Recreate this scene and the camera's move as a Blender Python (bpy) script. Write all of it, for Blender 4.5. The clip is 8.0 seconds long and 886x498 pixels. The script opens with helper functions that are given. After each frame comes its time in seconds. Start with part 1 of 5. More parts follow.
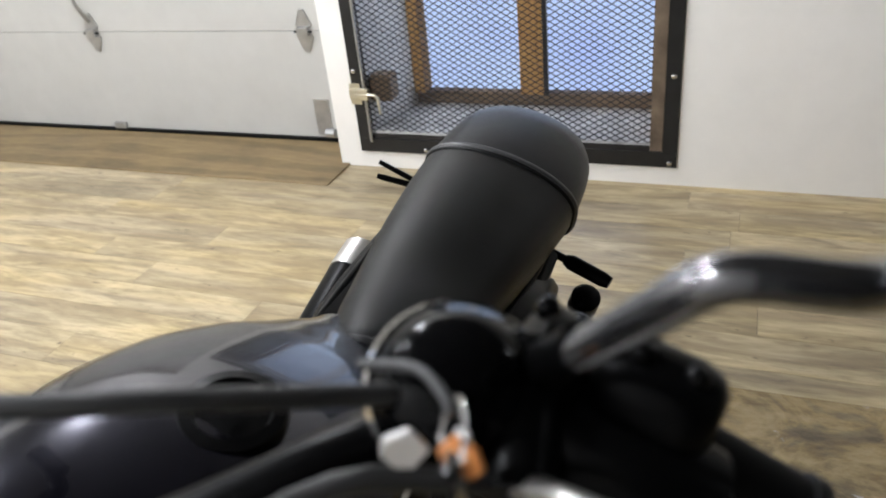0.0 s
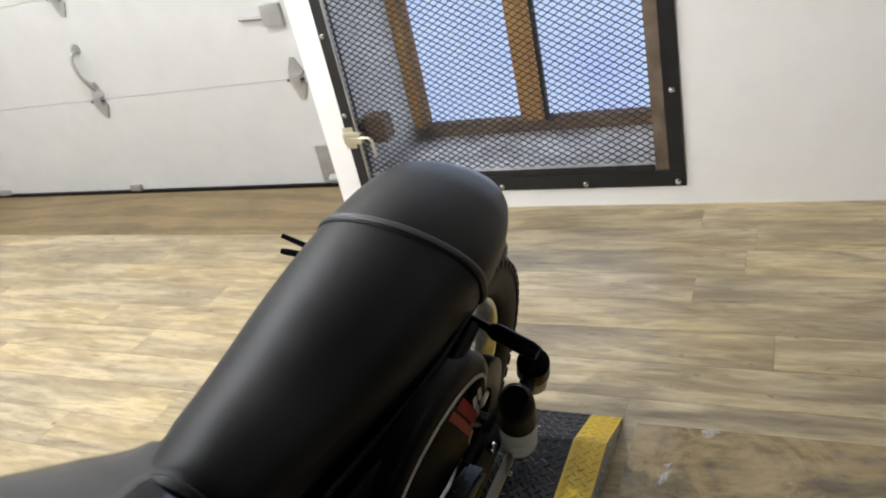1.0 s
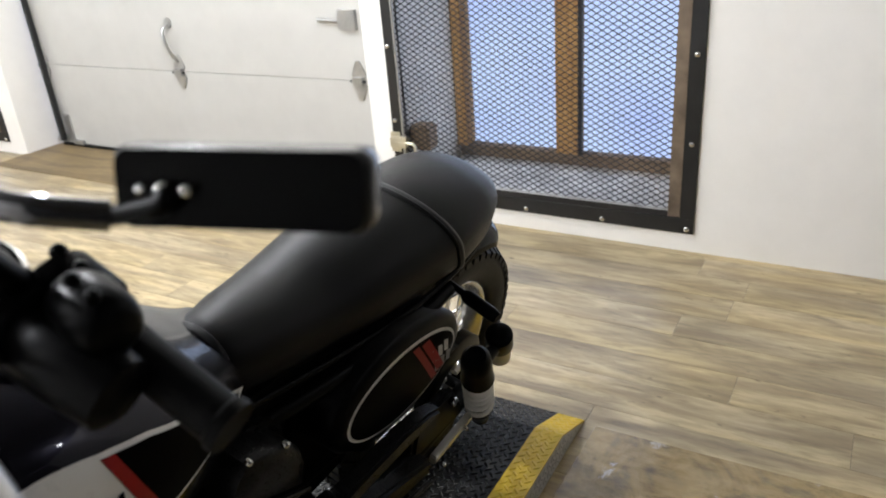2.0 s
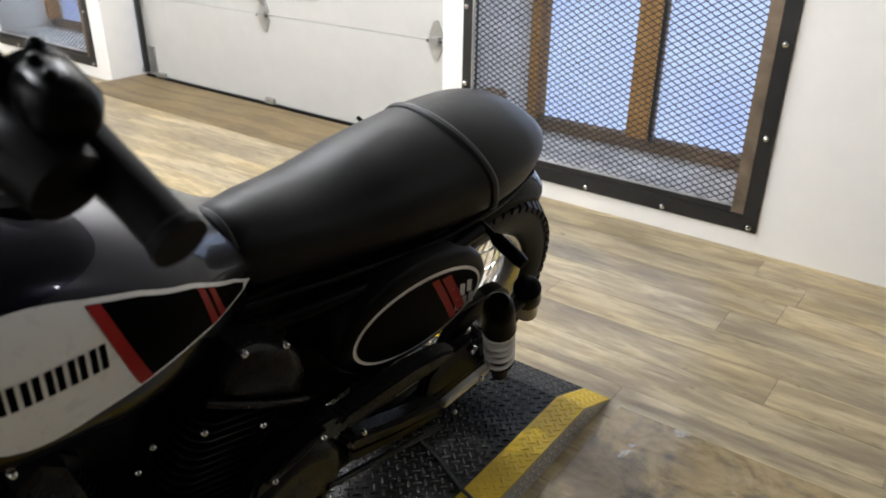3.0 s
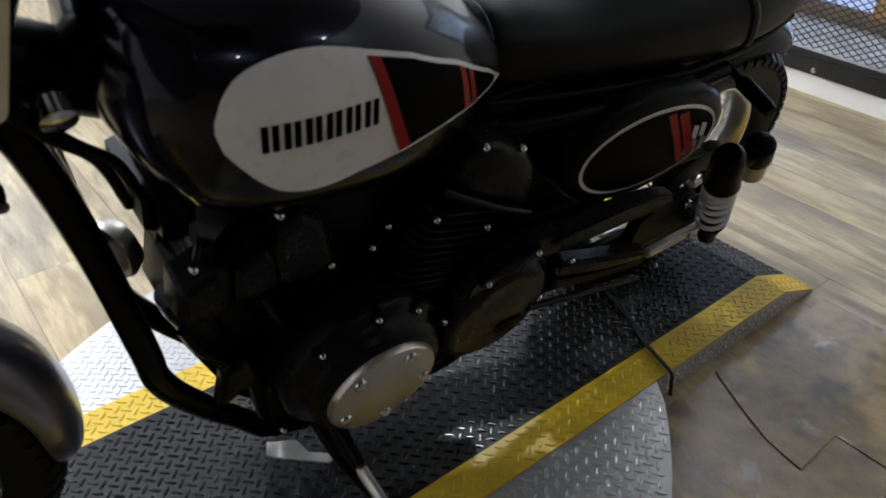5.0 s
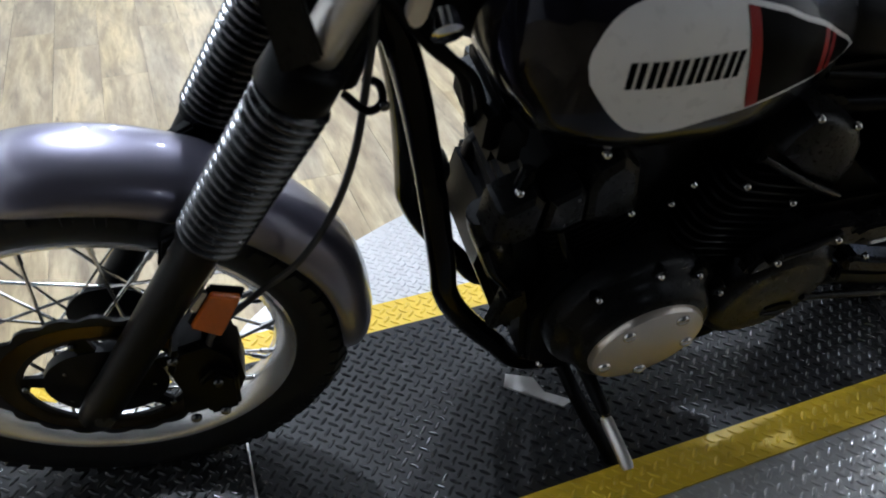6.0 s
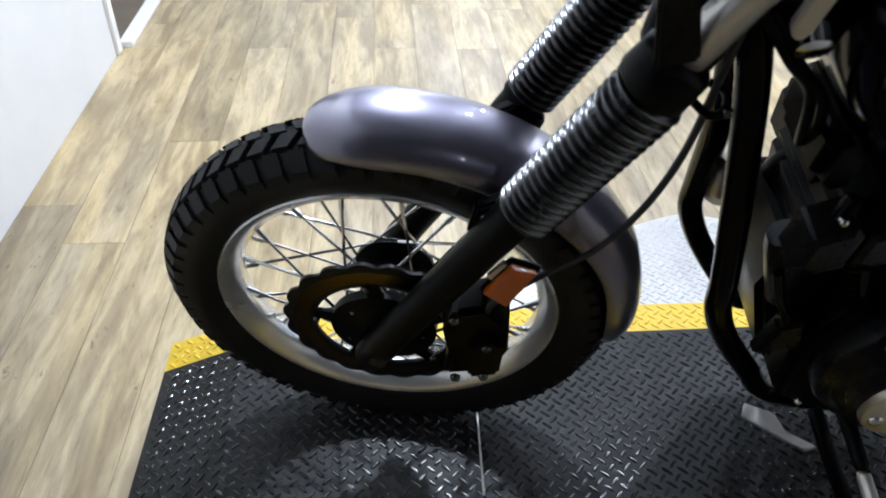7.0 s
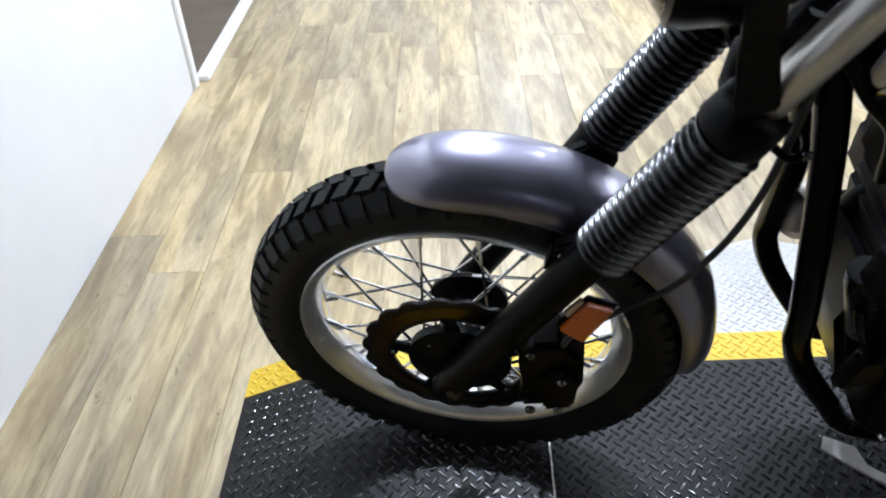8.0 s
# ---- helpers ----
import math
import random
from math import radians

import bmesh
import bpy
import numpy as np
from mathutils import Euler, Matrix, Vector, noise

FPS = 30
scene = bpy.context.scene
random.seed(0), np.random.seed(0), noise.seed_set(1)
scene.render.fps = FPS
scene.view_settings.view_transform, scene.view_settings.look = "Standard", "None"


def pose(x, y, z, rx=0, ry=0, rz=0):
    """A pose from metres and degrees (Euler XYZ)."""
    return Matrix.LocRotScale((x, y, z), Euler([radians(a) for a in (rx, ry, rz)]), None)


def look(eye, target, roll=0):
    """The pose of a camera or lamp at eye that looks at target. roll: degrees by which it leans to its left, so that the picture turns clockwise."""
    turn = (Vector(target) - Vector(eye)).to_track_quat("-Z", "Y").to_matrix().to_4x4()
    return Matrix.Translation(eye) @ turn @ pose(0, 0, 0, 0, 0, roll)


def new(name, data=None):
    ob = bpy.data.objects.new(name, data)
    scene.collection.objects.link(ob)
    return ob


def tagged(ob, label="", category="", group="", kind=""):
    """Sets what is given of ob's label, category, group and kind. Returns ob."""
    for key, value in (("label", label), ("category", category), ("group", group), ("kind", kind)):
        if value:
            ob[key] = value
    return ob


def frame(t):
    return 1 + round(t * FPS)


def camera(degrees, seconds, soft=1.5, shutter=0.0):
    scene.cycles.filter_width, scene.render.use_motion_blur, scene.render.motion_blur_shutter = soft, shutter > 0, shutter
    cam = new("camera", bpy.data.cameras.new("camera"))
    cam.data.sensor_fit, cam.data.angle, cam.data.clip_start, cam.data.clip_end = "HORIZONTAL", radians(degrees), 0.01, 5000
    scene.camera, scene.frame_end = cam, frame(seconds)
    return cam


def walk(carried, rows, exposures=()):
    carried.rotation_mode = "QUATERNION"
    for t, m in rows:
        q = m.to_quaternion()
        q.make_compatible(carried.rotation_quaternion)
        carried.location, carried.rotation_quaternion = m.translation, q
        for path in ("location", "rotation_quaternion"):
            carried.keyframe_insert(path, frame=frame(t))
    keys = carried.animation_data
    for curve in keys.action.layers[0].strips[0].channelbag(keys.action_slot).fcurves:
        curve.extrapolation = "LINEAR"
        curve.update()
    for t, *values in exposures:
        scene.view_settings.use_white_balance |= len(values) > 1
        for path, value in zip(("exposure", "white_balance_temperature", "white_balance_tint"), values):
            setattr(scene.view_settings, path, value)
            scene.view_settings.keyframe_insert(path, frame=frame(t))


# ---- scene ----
cam = camera(60.39, 8.0, soft=1.8)
cam.data.dof.use_dof, cam.data.dof.focus_distance, cam.data.dof.aperture_fstop = True, 1.5, 6.4
EXPOSURES = [(0.0, -0.20, 6050, 10), (0.5, -0.22, 6050, 10), (1.0, -0.10, 6100, 10), (3.0, 0.0, 6100, 10), (3.5, -0.10, 6200, 10), (4.0, -0.20, 6500, 10), (5.5, -0.36, 5420, 9), (6.0, -0.27, 5400, 9), (6.5, -0.19, 5400, 8), (7.0, -0.05, 5420, 9), (8.0, 0.05, 5430, 9)]
PATH = [
    (0, (-0.456, -0.536, 1.374), (1.139, 0.153, 0.383), -6.3),
    (0.5, (-0.308, -0.640, 1.370), (1.203, 0.269, 0.426), -9.5),
    (1, (-0.229, -0.705, 1.343), (1.335, 0.141, 0.427), -13.5),
    (1.2, (-0.233, -0.746, 1.361), (1.347, 0.146, 0.519), -14.1),
    (2.3, (-0.478, -0.918, 1.365), (1.078, 0.018, 0.528), -2.3),
    (2.5, (-0.471, -0.920, 1.319), (1.095, 0.021, 0.506), -2.4),
    (3, (-0.416, -0.946, 1.275), (1.031, 0.125, 0.403), 0.7),
    (3.5, (-0.377, -0.944, 1.224), (0.954, 0.152, 0.210), 1.6),
    (4, (-0.395, -0.935, 1.194), (0.869, 0.174, 0.111), 1.8),
    (4.2, (-0.412, -0.934, 1.191), (0.816, 0.199, 0.093), 0.9),
    (5.3, (-0.550, -0.879, 1.176), (0.379, 0.453, 0.009), 1.7),
    (5.5, (-0.579, -0.865, 1.173), (0.249, 0.504, -0.027), 1.3),
    (6, (-0.644, -0.862, 1.166), (-0.043, 0.597, -0.063), 1.7),
    (6.5, (-0.706, -0.852, 1.171), (-0.374, 0.668, -0.085), 1.4),
    (7, (-0.772, -0.860, 1.173), (-0.648, 0.699, -0.074), 1.1),
    (7.5, (-0.805, -0.857, 1.171), (-0.815, 0.701, -0.082), 0.6),
    (8, (-0.795, -0.866, 1.211), (-0.824, 0.727, 0.002), -2.7),
]
walk(cam, [(t, look(eye, target, roll)) for t, eye, target, roll in PATH], EXPOSURES)

# ---------------------------------------------------------------- light
world = bpy.data.worlds.new("world")
scene.world = world
world.use_nodes = True
wn = world.node_tree
sky = wn.nodes.new("ShaderNodeTexSky")
sky.sky_type, sky.sun_disc = "NISHITA", False
sky.sun_elevation, sky.sun_rotation = radians(35), radians(60)
wn.links.new(sky.outputs[0], wn.nodes["Background"].inputs[0])
wn.nodes["Background"].inputs[1].default_value = 0.06


def point_lamp(x, y, z, watts, radius=0.045, colour=(1.0, 0.985, 0.975)):
    data = bpy.data.lights.new("lamp", "POINT")
    data.energy, data.shadow_soft_size, data.color = watts, radius, colour
    ob = new("lamp", data)
    ob.location = (x, y, z)


def window_lamp(x, y, z, w, h, watts):
    data = bpy.data.lights.new("window_light", "AREA")
    data.shape, data.size, data.size_y, data.energy, data.color = "RECTANGLE", w, h, watts, (0.72, 0.83, 1.0)
    ob = new("window_light", data)
    ob.matrix_world = look((x, y, z), (x - 1, y, z))


CEILING = 2.85
# First fits the wheel shadow; others tuned by eye, last two added near-side fill.
LAMPS = [(-0.72, 1.45, 215.0), (0.45, 1.65, 40.0), (1.60, 1.50, 150.0), (-0.60, 3.4, 70.0), (1.20, 3.6, 70.0), (0.0, 5.7, 100.0), (1.95, -2.6, 9.0), (0.2, -4.2, 12.0)]
for lx, ly, lw in LAMPS:
    point_lamp(lx, ly, CEILING - 0.16, lw)
window_lamp(2.77, 0.36, 0.95, 1.2, 1.4, 10.0)
window_lamp(2.77, 4.9, 0.95, 1.2, 1.4, 22.0)


# ---------------------------------------------------------------- materials
class Nodes:
    def __init__(self, name, rough=0.5, metal=0.0, colour=(0.5, 0.5, 0.5)):
        self.mat = bpy.data.materials.new(name)
        self.mat.use_nodes = True
        self.tree = self.mat.node_tree
        self.b = self.tree.nodes["Principled BSDF"]
        self.b.inputs["Roughness"].default_value = rough
        self.b.inputs["Metallic"].default_value = metal
        self.b.inputs["Base Color"].default_value = (*colour, 1)

    def add(self, kind, **values):
        node = self.tree.nodes.new(kind)
        for key, value in values.items():
            node.inputs[key].default_value = value
        return node

    def link(self, a, b):
        self.tree.links.new(a, b)

    def coords(self, scale=(1, 1, 1), kind="Object"):
        c, m = self.add("ShaderNodeTexCoord"), self.add("ShaderNodeMapping")
        m.inputs["Scale"].default_value = scale
        self.link(c.outputs[kind], m.inputs["Vector"])
        return m.outputs[0]

    def noise(self, vec, scale, detail=4.0, rough=0.6, warp=0.0):
        n = self.add("ShaderNodeTexNoise", Scale=scale, Detail=detail, Roughness=rough, Distortion=warp)
        self.link(vec, n.inputs["Vector"])
        return n.outputs["Fac"]

    def ramp(self, fac, stops):
        r = self.add("ShaderNodeValToRGB")
        while len(r.color_ramp.elements) < len(stops):
            r.color_ramp.elements.new(0.5)
        for e, (p, c) in zip(r.color_ramp.elements, stops):
            e.position, e.color = p, (*c, 1) if len(c) == 3 else c
        self.link(fac, r.inputs[0])
        return r.outputs[0]

    def mix(self, fac, a, b, mode="MIX"):
        m = self.add("ShaderNodeMixRGB")
        m.blend_type = mode
        for socket, value in zip(m.inputs, (fac, a, b)):
            if hasattr(value, "links"):
                self.link(value, socket)
            else:
                socket.default_value = value if isinstance(value, float) else (*value, 1)
        return m.outputs[0]

    def bump(self, height, strength=0.2, distance=0.002, before=None):
        n = self.add("ShaderNodeBump", Strength=strength, Distance=distance)
        self.link(height, n.inputs["Height"])
        if before is not None:
            self.link(before, n.inputs["Normal"])
        self.link(n.outputs[0], self.b.inputs["Normal"])
        return n.outputs[0]

    def colour(self, socket):
        self.link(socket, self.b.inputs["Base Color"])

    def rough(self, fac, low, high):
        m = self.add("ShaderNodeMapRange")
        m.inputs["To Min"].default_value, m.inputs["To Max"].default_value = low, high
        self.link(fac, m.inputs["Value"])
        self.link(m.outputs[0], self.b.inputs["Roughness"])


def grey(v):
    return (v, v, v)


def painted(name, colour, rough=0.35, metal=0.0, vary=0.18, grain=60.0, bump=0.05, coat=0.0, kind="Object", gloss=0.5):
    m = Nodes(name, rough, metal, colour)
    v = m.coords(kind=kind)
    big, fine = m.noise(v, 6.0, 3.0), m.noise(v, grain, 5.0, 0.65)
    dark = tuple(c * (1 - vary) for c in colour)
    light = tuple(min(1.0, c * (1 + vary)) for c in colour)
    c = m.ramp(big, [(0.3, dark), (0.7, light)])
    c = m.mix(0.25, c, m.ramp(fine, [(0.35, dark), (0.65, light)]))
    m.colour(c)
    m.rough(fine, max(0.02, rough - 0.08), min(1.0, rough + 0.1))
    if bump:
        m.bump(fine, bump, 0.001)
    m.b.inputs["Coat Weight"].default_value = coat
    m.b.inputs["Specular IOR Level"].default_value = gloss
    m.b.inputs["Coat Roughness"].default_value = 0.05
    return m.mat


def metallic_paint(name, colour, metal, rough, coat, gloss=0.5):
    m = Nodes(name, rough, metal, colour)
    m.b.inputs["Specular IOR Level"].default_value = gloss
    m.b.inputs["Coat Weight"].default_value = coat
    m.b.inputs["Coat Roughness"].default_value = 0.03
    big = m.noise(m.coords(), 3.0, 3.0)
    m.colour(m.ramp(big, [(0.3, tuple(c * 0.94 for c in colour)), (0.7, colour)]))
    m.rough(m.noise(m.coords(), 12.0, 2.0), rough - 0.03, rough + 0.03)
    return m.mat


def wall_paint(name, colour):
    m = Nodes(name, 0.75, 0, colour)
    v = m.coords()
    big, mid, fine = m.noise(v, 0.8, 4.0), m.noise(v, 9.0, 5.0), m.noise(v, 120.0, 4.0)
    c = m.ramp(big, [(0.3, tuple(k * 0.93 for k in colour)), (0.7, colour)])
    c = m.mix(0.3, c, m.ramp(mid, [(0.35, tuple(k * 0.92 for k in colour)), (0.6, colour)]))
    m.colour(c)
    m.bump(fine, 0.12, 0.002, m.bump(mid, 0.1, 0.004))
    return m.mat


def plank_vinyl():
    m = Nodes("vinyl_plank", 0.4)
    info = m.add("ShaderNodeObjectInfo")
    c = m.add("ShaderNodeTexCoord")
    shift = m.add("ShaderNodeVectorMath")
    shift.operation = "ADD"
    spread = m.add("ShaderNodeVectorMath")
    spread.operation = "MULTIPLY"
    spread.inputs[1].default_value = (37.0, 91.0, 13.0)
    m.link(info.outputs["Random"], spread.inputs[0])
    m.link(c.outputs["Object"], shift.inputs[0])
    m.link(spread.outputs[0], shift.inputs[1])
    long_map, knot_map = m.add("ShaderNodeMapping"), m.add("ShaderNodeMapping")
    long_map.inputs["Scale"].default_value = (1.0, 0.16, 1.0)
    knot_map.inputs["Scale"].default_value = (1.0, 0.45, 1.0)
    streak_map = m.add("ShaderNodeMapping")
    streak_map.inputs["Scale"].default_value = (1.0, 0.15, 1.0)
    m.link(shift.outputs[0], streak_map.inputs[0])
    m.link(shift.outputs[0], long_map.inputs[0])
    m.link(shift.outputs[0], knot_map.inputs[0])
    grain = m.noise(long_map.outputs[0], 70.0, 6.0, 0.7, 0.6)
    band = m.noise(long_map.outputs[0], 17.0, 3.0, 0.6, 0.9)
    cloud = m.noise(knot_map.outputs[0], 3.2, 3.0, 0.5)
    knots = m.noise(knot_map.outputs[0], 38.0, 3.0, 0.5)
    base = m.ramp(band, [(0.28, (0.17, 0.142, 0.105)), (0.41, (0.37, 0.32, 0.225)), (0.53, (0.60, 0.53, 0.385)), (0.62, (0.66, 0.595, 0.445)), (0.74, (0.37, 0.325, 0.245))])
    tone = m.ramp(cloud, [(0.33, (0.40, 0.38, 0.355)), (0.48, (0.90, 0.89, 0.87)), (0.7, (1.0, 1.0, 1.0))])
    base = m.mix(1.0, base, tone, "MULTIPLY")
    base = m.mix(0.40, base, m.ramp(grain, [(0.3, (0.17, 0.145, 0.11)), (0.48, (0.50, 0.45, 0.335)), (0.7, (0.70, 0.64, 0.50))]))
    streak = m.noise(streak_map.outputs[0], 16.0, 4.0, 0.55, 0.4)
    base = m.mix(m.ramp(streak, [(0.46, grey(0.0)), (0.64, grey(0.6))]), base, (0.235, 0.19, 0.135))
    base = m.mix(m.ramp(knots, [(0.69, grey(0.0)), (0.76, grey(0.7))]), base, (0.10, 0.075, 0.05))
    each = m.ramp(info.outputs["Random"], [(0.0, (0.74, 0.725, 0.70)), (0.22, (0.92, 0.90, 0.86)), (0.45, (1.0, 0.985, 0.95)), (0.65, (0.82, 0.81, 0.79)), (0.85, (1.0, 0.985, 0.94)), (1.0, (0.90, 0.87, 0.81))])
    base = m.mix(1.0, base, (0.95, 0.895, 0.79), "MULTIPLY")
    patch = m.noise(streak_map.outputs[0], 5.0, 3.0, 0.55, 0.5)
    base = m.mix(1.0, base, m.ramp(patch, [(0.36, (0.84, 0.84, 0.86)), (0.50, (0.98, 0.965, 0.91)), (0.64, (1.0, 0.958, 0.80))]), "MULTIPLY")
    m.colour(m.mix(1.0, base, each, "MULTIPLY"))
    m.rough(cloud, 0.30, 0.46)
    m.bump(grain, 0.12, 0.001)
    return m.mat


def plywood(name, light, dark, rough, axis=(1.0, 0.16, 1.0), scale=5.0):
    m = Nodes(name, rough)
    v = m.coords(axis)
    warp = m.add("ShaderNodeTexWave", Scale=scale, Distortion=9.0, Detail=3.0)
    warp.inputs["Detail Scale"].default_value = 1.4
    m.link(v, warp.inputs["Vector"])
    big, fine = m.noise(m.coords(), 3.0, 4.0), m.noise(v, 60.0, 5.0)
    c = m.ramp(warp.outputs["Fac"], [(0.1, dark), (0.55, light), (0.9, tuple(0.75 * a + 0.25 * b for a, b in zip(light, dark)))])
    c = m.mix(0.5, c, m.ramp(big, [(0.35, dark), (0.65, light)]))
    c = m.mix(0.25, c, m.ramp(fine, [(0.35, dark), (0.65, light)]))
    m.colour(c)
    m.rough(big, rough - 0.1, rough + 0.12)
    m.bump(fine, 0.15, 0.001)
    return m.mat


def worn_board():
    m = Nodes("worn_board", 0.3)
    m.b.inputs["Specular IOR Level"].default_value = 0.9
    v = m.coords()
    big, mid, fine = m.noise(v, 5.0, 5.0, 0.62, 0.7), m.noise(m.coords((1.0, 0.35, 1.0)), 20.0, 6.0, 0.7), m.noise(v, 90.0, 4.0)
    c = m.ramp(big, [(0.37, (0.05, 0.032, 0.012)), (0.44, (0.22, 0.145, 0.05)), (0.51, (0.42, 0.30, 0.12)), (0.56, (0.30, 0.195, 0.065)), (0.63, (0.12, 0.085, 0.038))])
    c = m.mix(0.45, c, m.ramp(mid, [(0.36, (0.06, 0.042, 0.017)), (0.60, (0.42, 0.325, 0.155))]))
    scuff = m.noise(v, 7.0, 6.0, 0.75, 0.5)
    c = m.mix(m.ramp(scuff, [(0.60, grey(0.0)), (0.66, grey(0.75))]), c, (0.58, 0.54, 0.48))
    m.colour(c)
    m.rough(mid, 0.12, 0.34)
    m.bump(fine, 0.12, 0.001, m.bump(big, 0.2, 0.004))
    return m.mat


def plate_paint(name, colour, worn, rough, metal, amount=0.62, gloss=0.5):
    m = Nodes(name, rough, metal, colour)
    m.b.inputs["Specular IOR Level"].default_value = gloss
    v = m.coords()
    big, fine, scuff = m.noise(v, 5.0, 4.0), m.noise(v, 80.0, 5.0), m.noise(m.coords((0.4, 1.0, 1.0)), 30.0, 6.0, 0.75)
    c = m.ramp(big, [(0.3, tuple(k * 0.78 for k in colour)), (0.7, colour)])
    mask = m.ramp(scuff, [(amount, grey(0.0)), (amount + 0.1, grey(0.75))])
    m.colour(m.mix(mask, c, worn))
    m.rough(fine, rough - 0.1, rough + 0.14)
    m.bump(fine, 0.1, 0.001)
    return m.mat


def glowing(name, colour, strength, vary=False):
    m = Nodes(name)
    m.b.inputs["Base Color"].default_value = (0, 0, 0, 1)
    m.b.inputs["Emission Strength"].default_value = strength
    if vary:
        n = m.noise(m.coords((0.5, 0.5, 0.8)), 1.3, 2.0)
        m.link(m.ramp(n, [(0.35, colour), (0.65, tuple(min(1.0, c * 1.25 + 0.06) for c in colour))]), m.b.inputs["Emission Color"])
    else:
        m.b.inputs["Emission Color"].default_value = (*colour, 1)
    return m.mat


def glass(name, rough=0.0):
    m = Nodes(name, rough, 0, (0.9, 0.95, 1.0))
    m.b.inputs["Transmission Weight"].default_value = 1.0
    m.b.inputs["IOR"].default_value = 1.45
    return m.mat


# One white in two tones: rear raised, other walls lowered in place of light.
REARWALL = wall_paint("white_wall_lit", (0.90, 0.875, 0.825))
WALL = wall_paint("white_wall_dim", (0.72, 0.715, 0.70))
TRIM = painted("white_trim", (0.80, 0.79, 0.76), 0.45, vary=0.05)
# Unseen ceiling, darkened to lower ambient light and reflections.
CEIL = wall_paint("dimmed_ceiling", (0.13, 0.13, 0.13))
DOORPAINT = painted("cream_door_steel", (0.48, 0.475, 0.445), 0.45, vary=0.05, grain=200.0, bump=0.04)
PLANK = plank_vinyl()
SUBFLOOR = painted("dark_subfloor", (0.13, 0.10, 0.07), 0.8)
PLY = plywood("plywood", (0.27, 0.195, 0.092), (0.10, 0.066, 0.027), 0.5, (0.9, 0.22, 1.0), 2.2)
BOARD = worn_board()
OLDWOOD = plywood("aged_wood", (0.60, 0.34, 0.105), (0.36, 0.18, 0.055), 0.6, (1.0, 1.0, 0.16), 9.0)
JAMB = painted("dusty_plaster", (0.56, 0.55, 0.53), 0.8, vary=0.15, grain=40.0, bump=0.2)
SILLSTONE = painted("dusty_sill", (0.36, 0.35, 0.33), 0.85, vary=0.45, grain=30.0, bump=0.3)
DIRTYWOOD = plywood("dirty_wood", (0.24, 0.165, 0.10), (0.10, 0.07, 0.045), 0.7, (1.0, 0.16, 1.0), 9.0)
CAGE = painted("cage_steel", (0.018, 0.0175, 0.017), 0.42, 0.3, vary=0.35, grain=25.0)
RUSTY = painted("rusty_mesh", (0.014, 0.012, 0.011), 0.6, 0.1, vary=0.5)
POSTSTEEL = painted("weathered_post", (0.17, 0.125, 0.085), 0.6, 0.2, vary=0.5, grain=20.0)
GALV = painted("galvanised_steel", (0.45, 0.45, 0.44), 0.38, 0.85, vary=0.2)
BRASSY = painted("latch_steel", (0.62, 0.58, 0.46), 0.35, 0.8)
DISCSTEEL = painted("disc_steel", (0.010, 0.0098, 0.0095), 0.35, 0.3, vary=0.4, grain=30.0, gloss=0.2)
DARKSTEEL = painted("dark_steel", (0.03, 0.03, 0.03), 0.4, 0.5)
SKYGLOW = glowing("daylight_backdrop", (0.53, 0.61, 1.0), 1.15, True)
PANE = glass("window_glass", 0.02)
BULB = glowing("lamp_glow", (1.0, 0.95, 0.86), 30.0)
PLATE_BLACK = plate_paint("black_plate", (0.017, 0.0164, 0.016), (0.040, 0.038, 0.036), 0.42, 0.0, 0.63, 0.18)
PLATE_TREAD = plate_paint("black_tread", (0.008, 0.0078, 0.0076), (0.11, 0.108, 0.105), 0.20, 0.15, 0.60, 0.5)
PLATE_YELLOW = plate_paint("yellow_plate", (0.72, 0.49, 0.012), (0.10, 0.07, 0.02), 0.40, 0.0, 0.62)
PLATE_SILVER = plate_paint("aluminium_plate", (0.60, 0.595, 0.59), (0.68, 0.67, 0.65), 0.34, 0.72)
SILVER_TREAD = plate_paint("aluminium_tread", (0.60, 0.595, 0.59), (0.70, 0.69, 0.68), 0.30, 0.80)
# One violet metallic in two tones: tank darkened for shade, fender lightened for lamplight.
TANKPAINT = metallic_paint("violet_metallic_dim", (0.0075, 0.007, 0.0125), 0.8, 0.22, 0.4, 0.15)
FENDERPAINT = metallic_paint("violet_metallic_lit", (0.175, 0.166, 0.215), 0.90, 0.36, 1.0)
BLACKGLOSS = painted("black_gloss", (0.002, 0.002, 0.0022), 0.12, 0.0, vary=0.2, bump=0.0, gloss=0.08)
BLACKSATIN = painted("black_satin", (0.002, 0.002, 0.0021), 0.32, 0.0, vary=0.3, bump=0.04, gloss=0.07)
ENGINE = painted("engine_black", (0.0028, 0.0028, 0.003), 0.36, 0.0, vary=0.35, grain=160.0, bump=0.12, gloss=0.08)
COVERGREY = painted("cover_charcoal", (0.0055, 0.0054, 0.0053), 0.28, 0.05, vary=0.2, grain=220.0, gloss=0.12)
RUBBER = painted("tyre_rubber", (0.008, 0.008, 0.0078), 0.5, vary=0.4, grain=90.0, bump=0.15, gloss=0.16)
GRIPRUBBER = painted("grip_rubber", (0.004, 0.004, 0.004), 0.55, vary=0.2, bump=0.1, gloss=0.1)
GAITER = painted("gaiter_rubber", (0.005, 0.005, 0.005), 0.24, vary=0.3, grain=50.0, bump=0.03, gloss=0.75)
VINYL = painted("seat_vinyl", (0.0026, 0.0026, 0.0027), 0.40, vary=0.2, grain=700.0, bump=0.30, gloss=0.16)
PIPING = painted("seat_piping", (0.030, 0.030, 0.031), 0.45, vary=0.1)
CHROME = painted("chrome", (0.75, 0.74, 0.73), 0.08, 1.0, vary=0.03, bump=0.0)
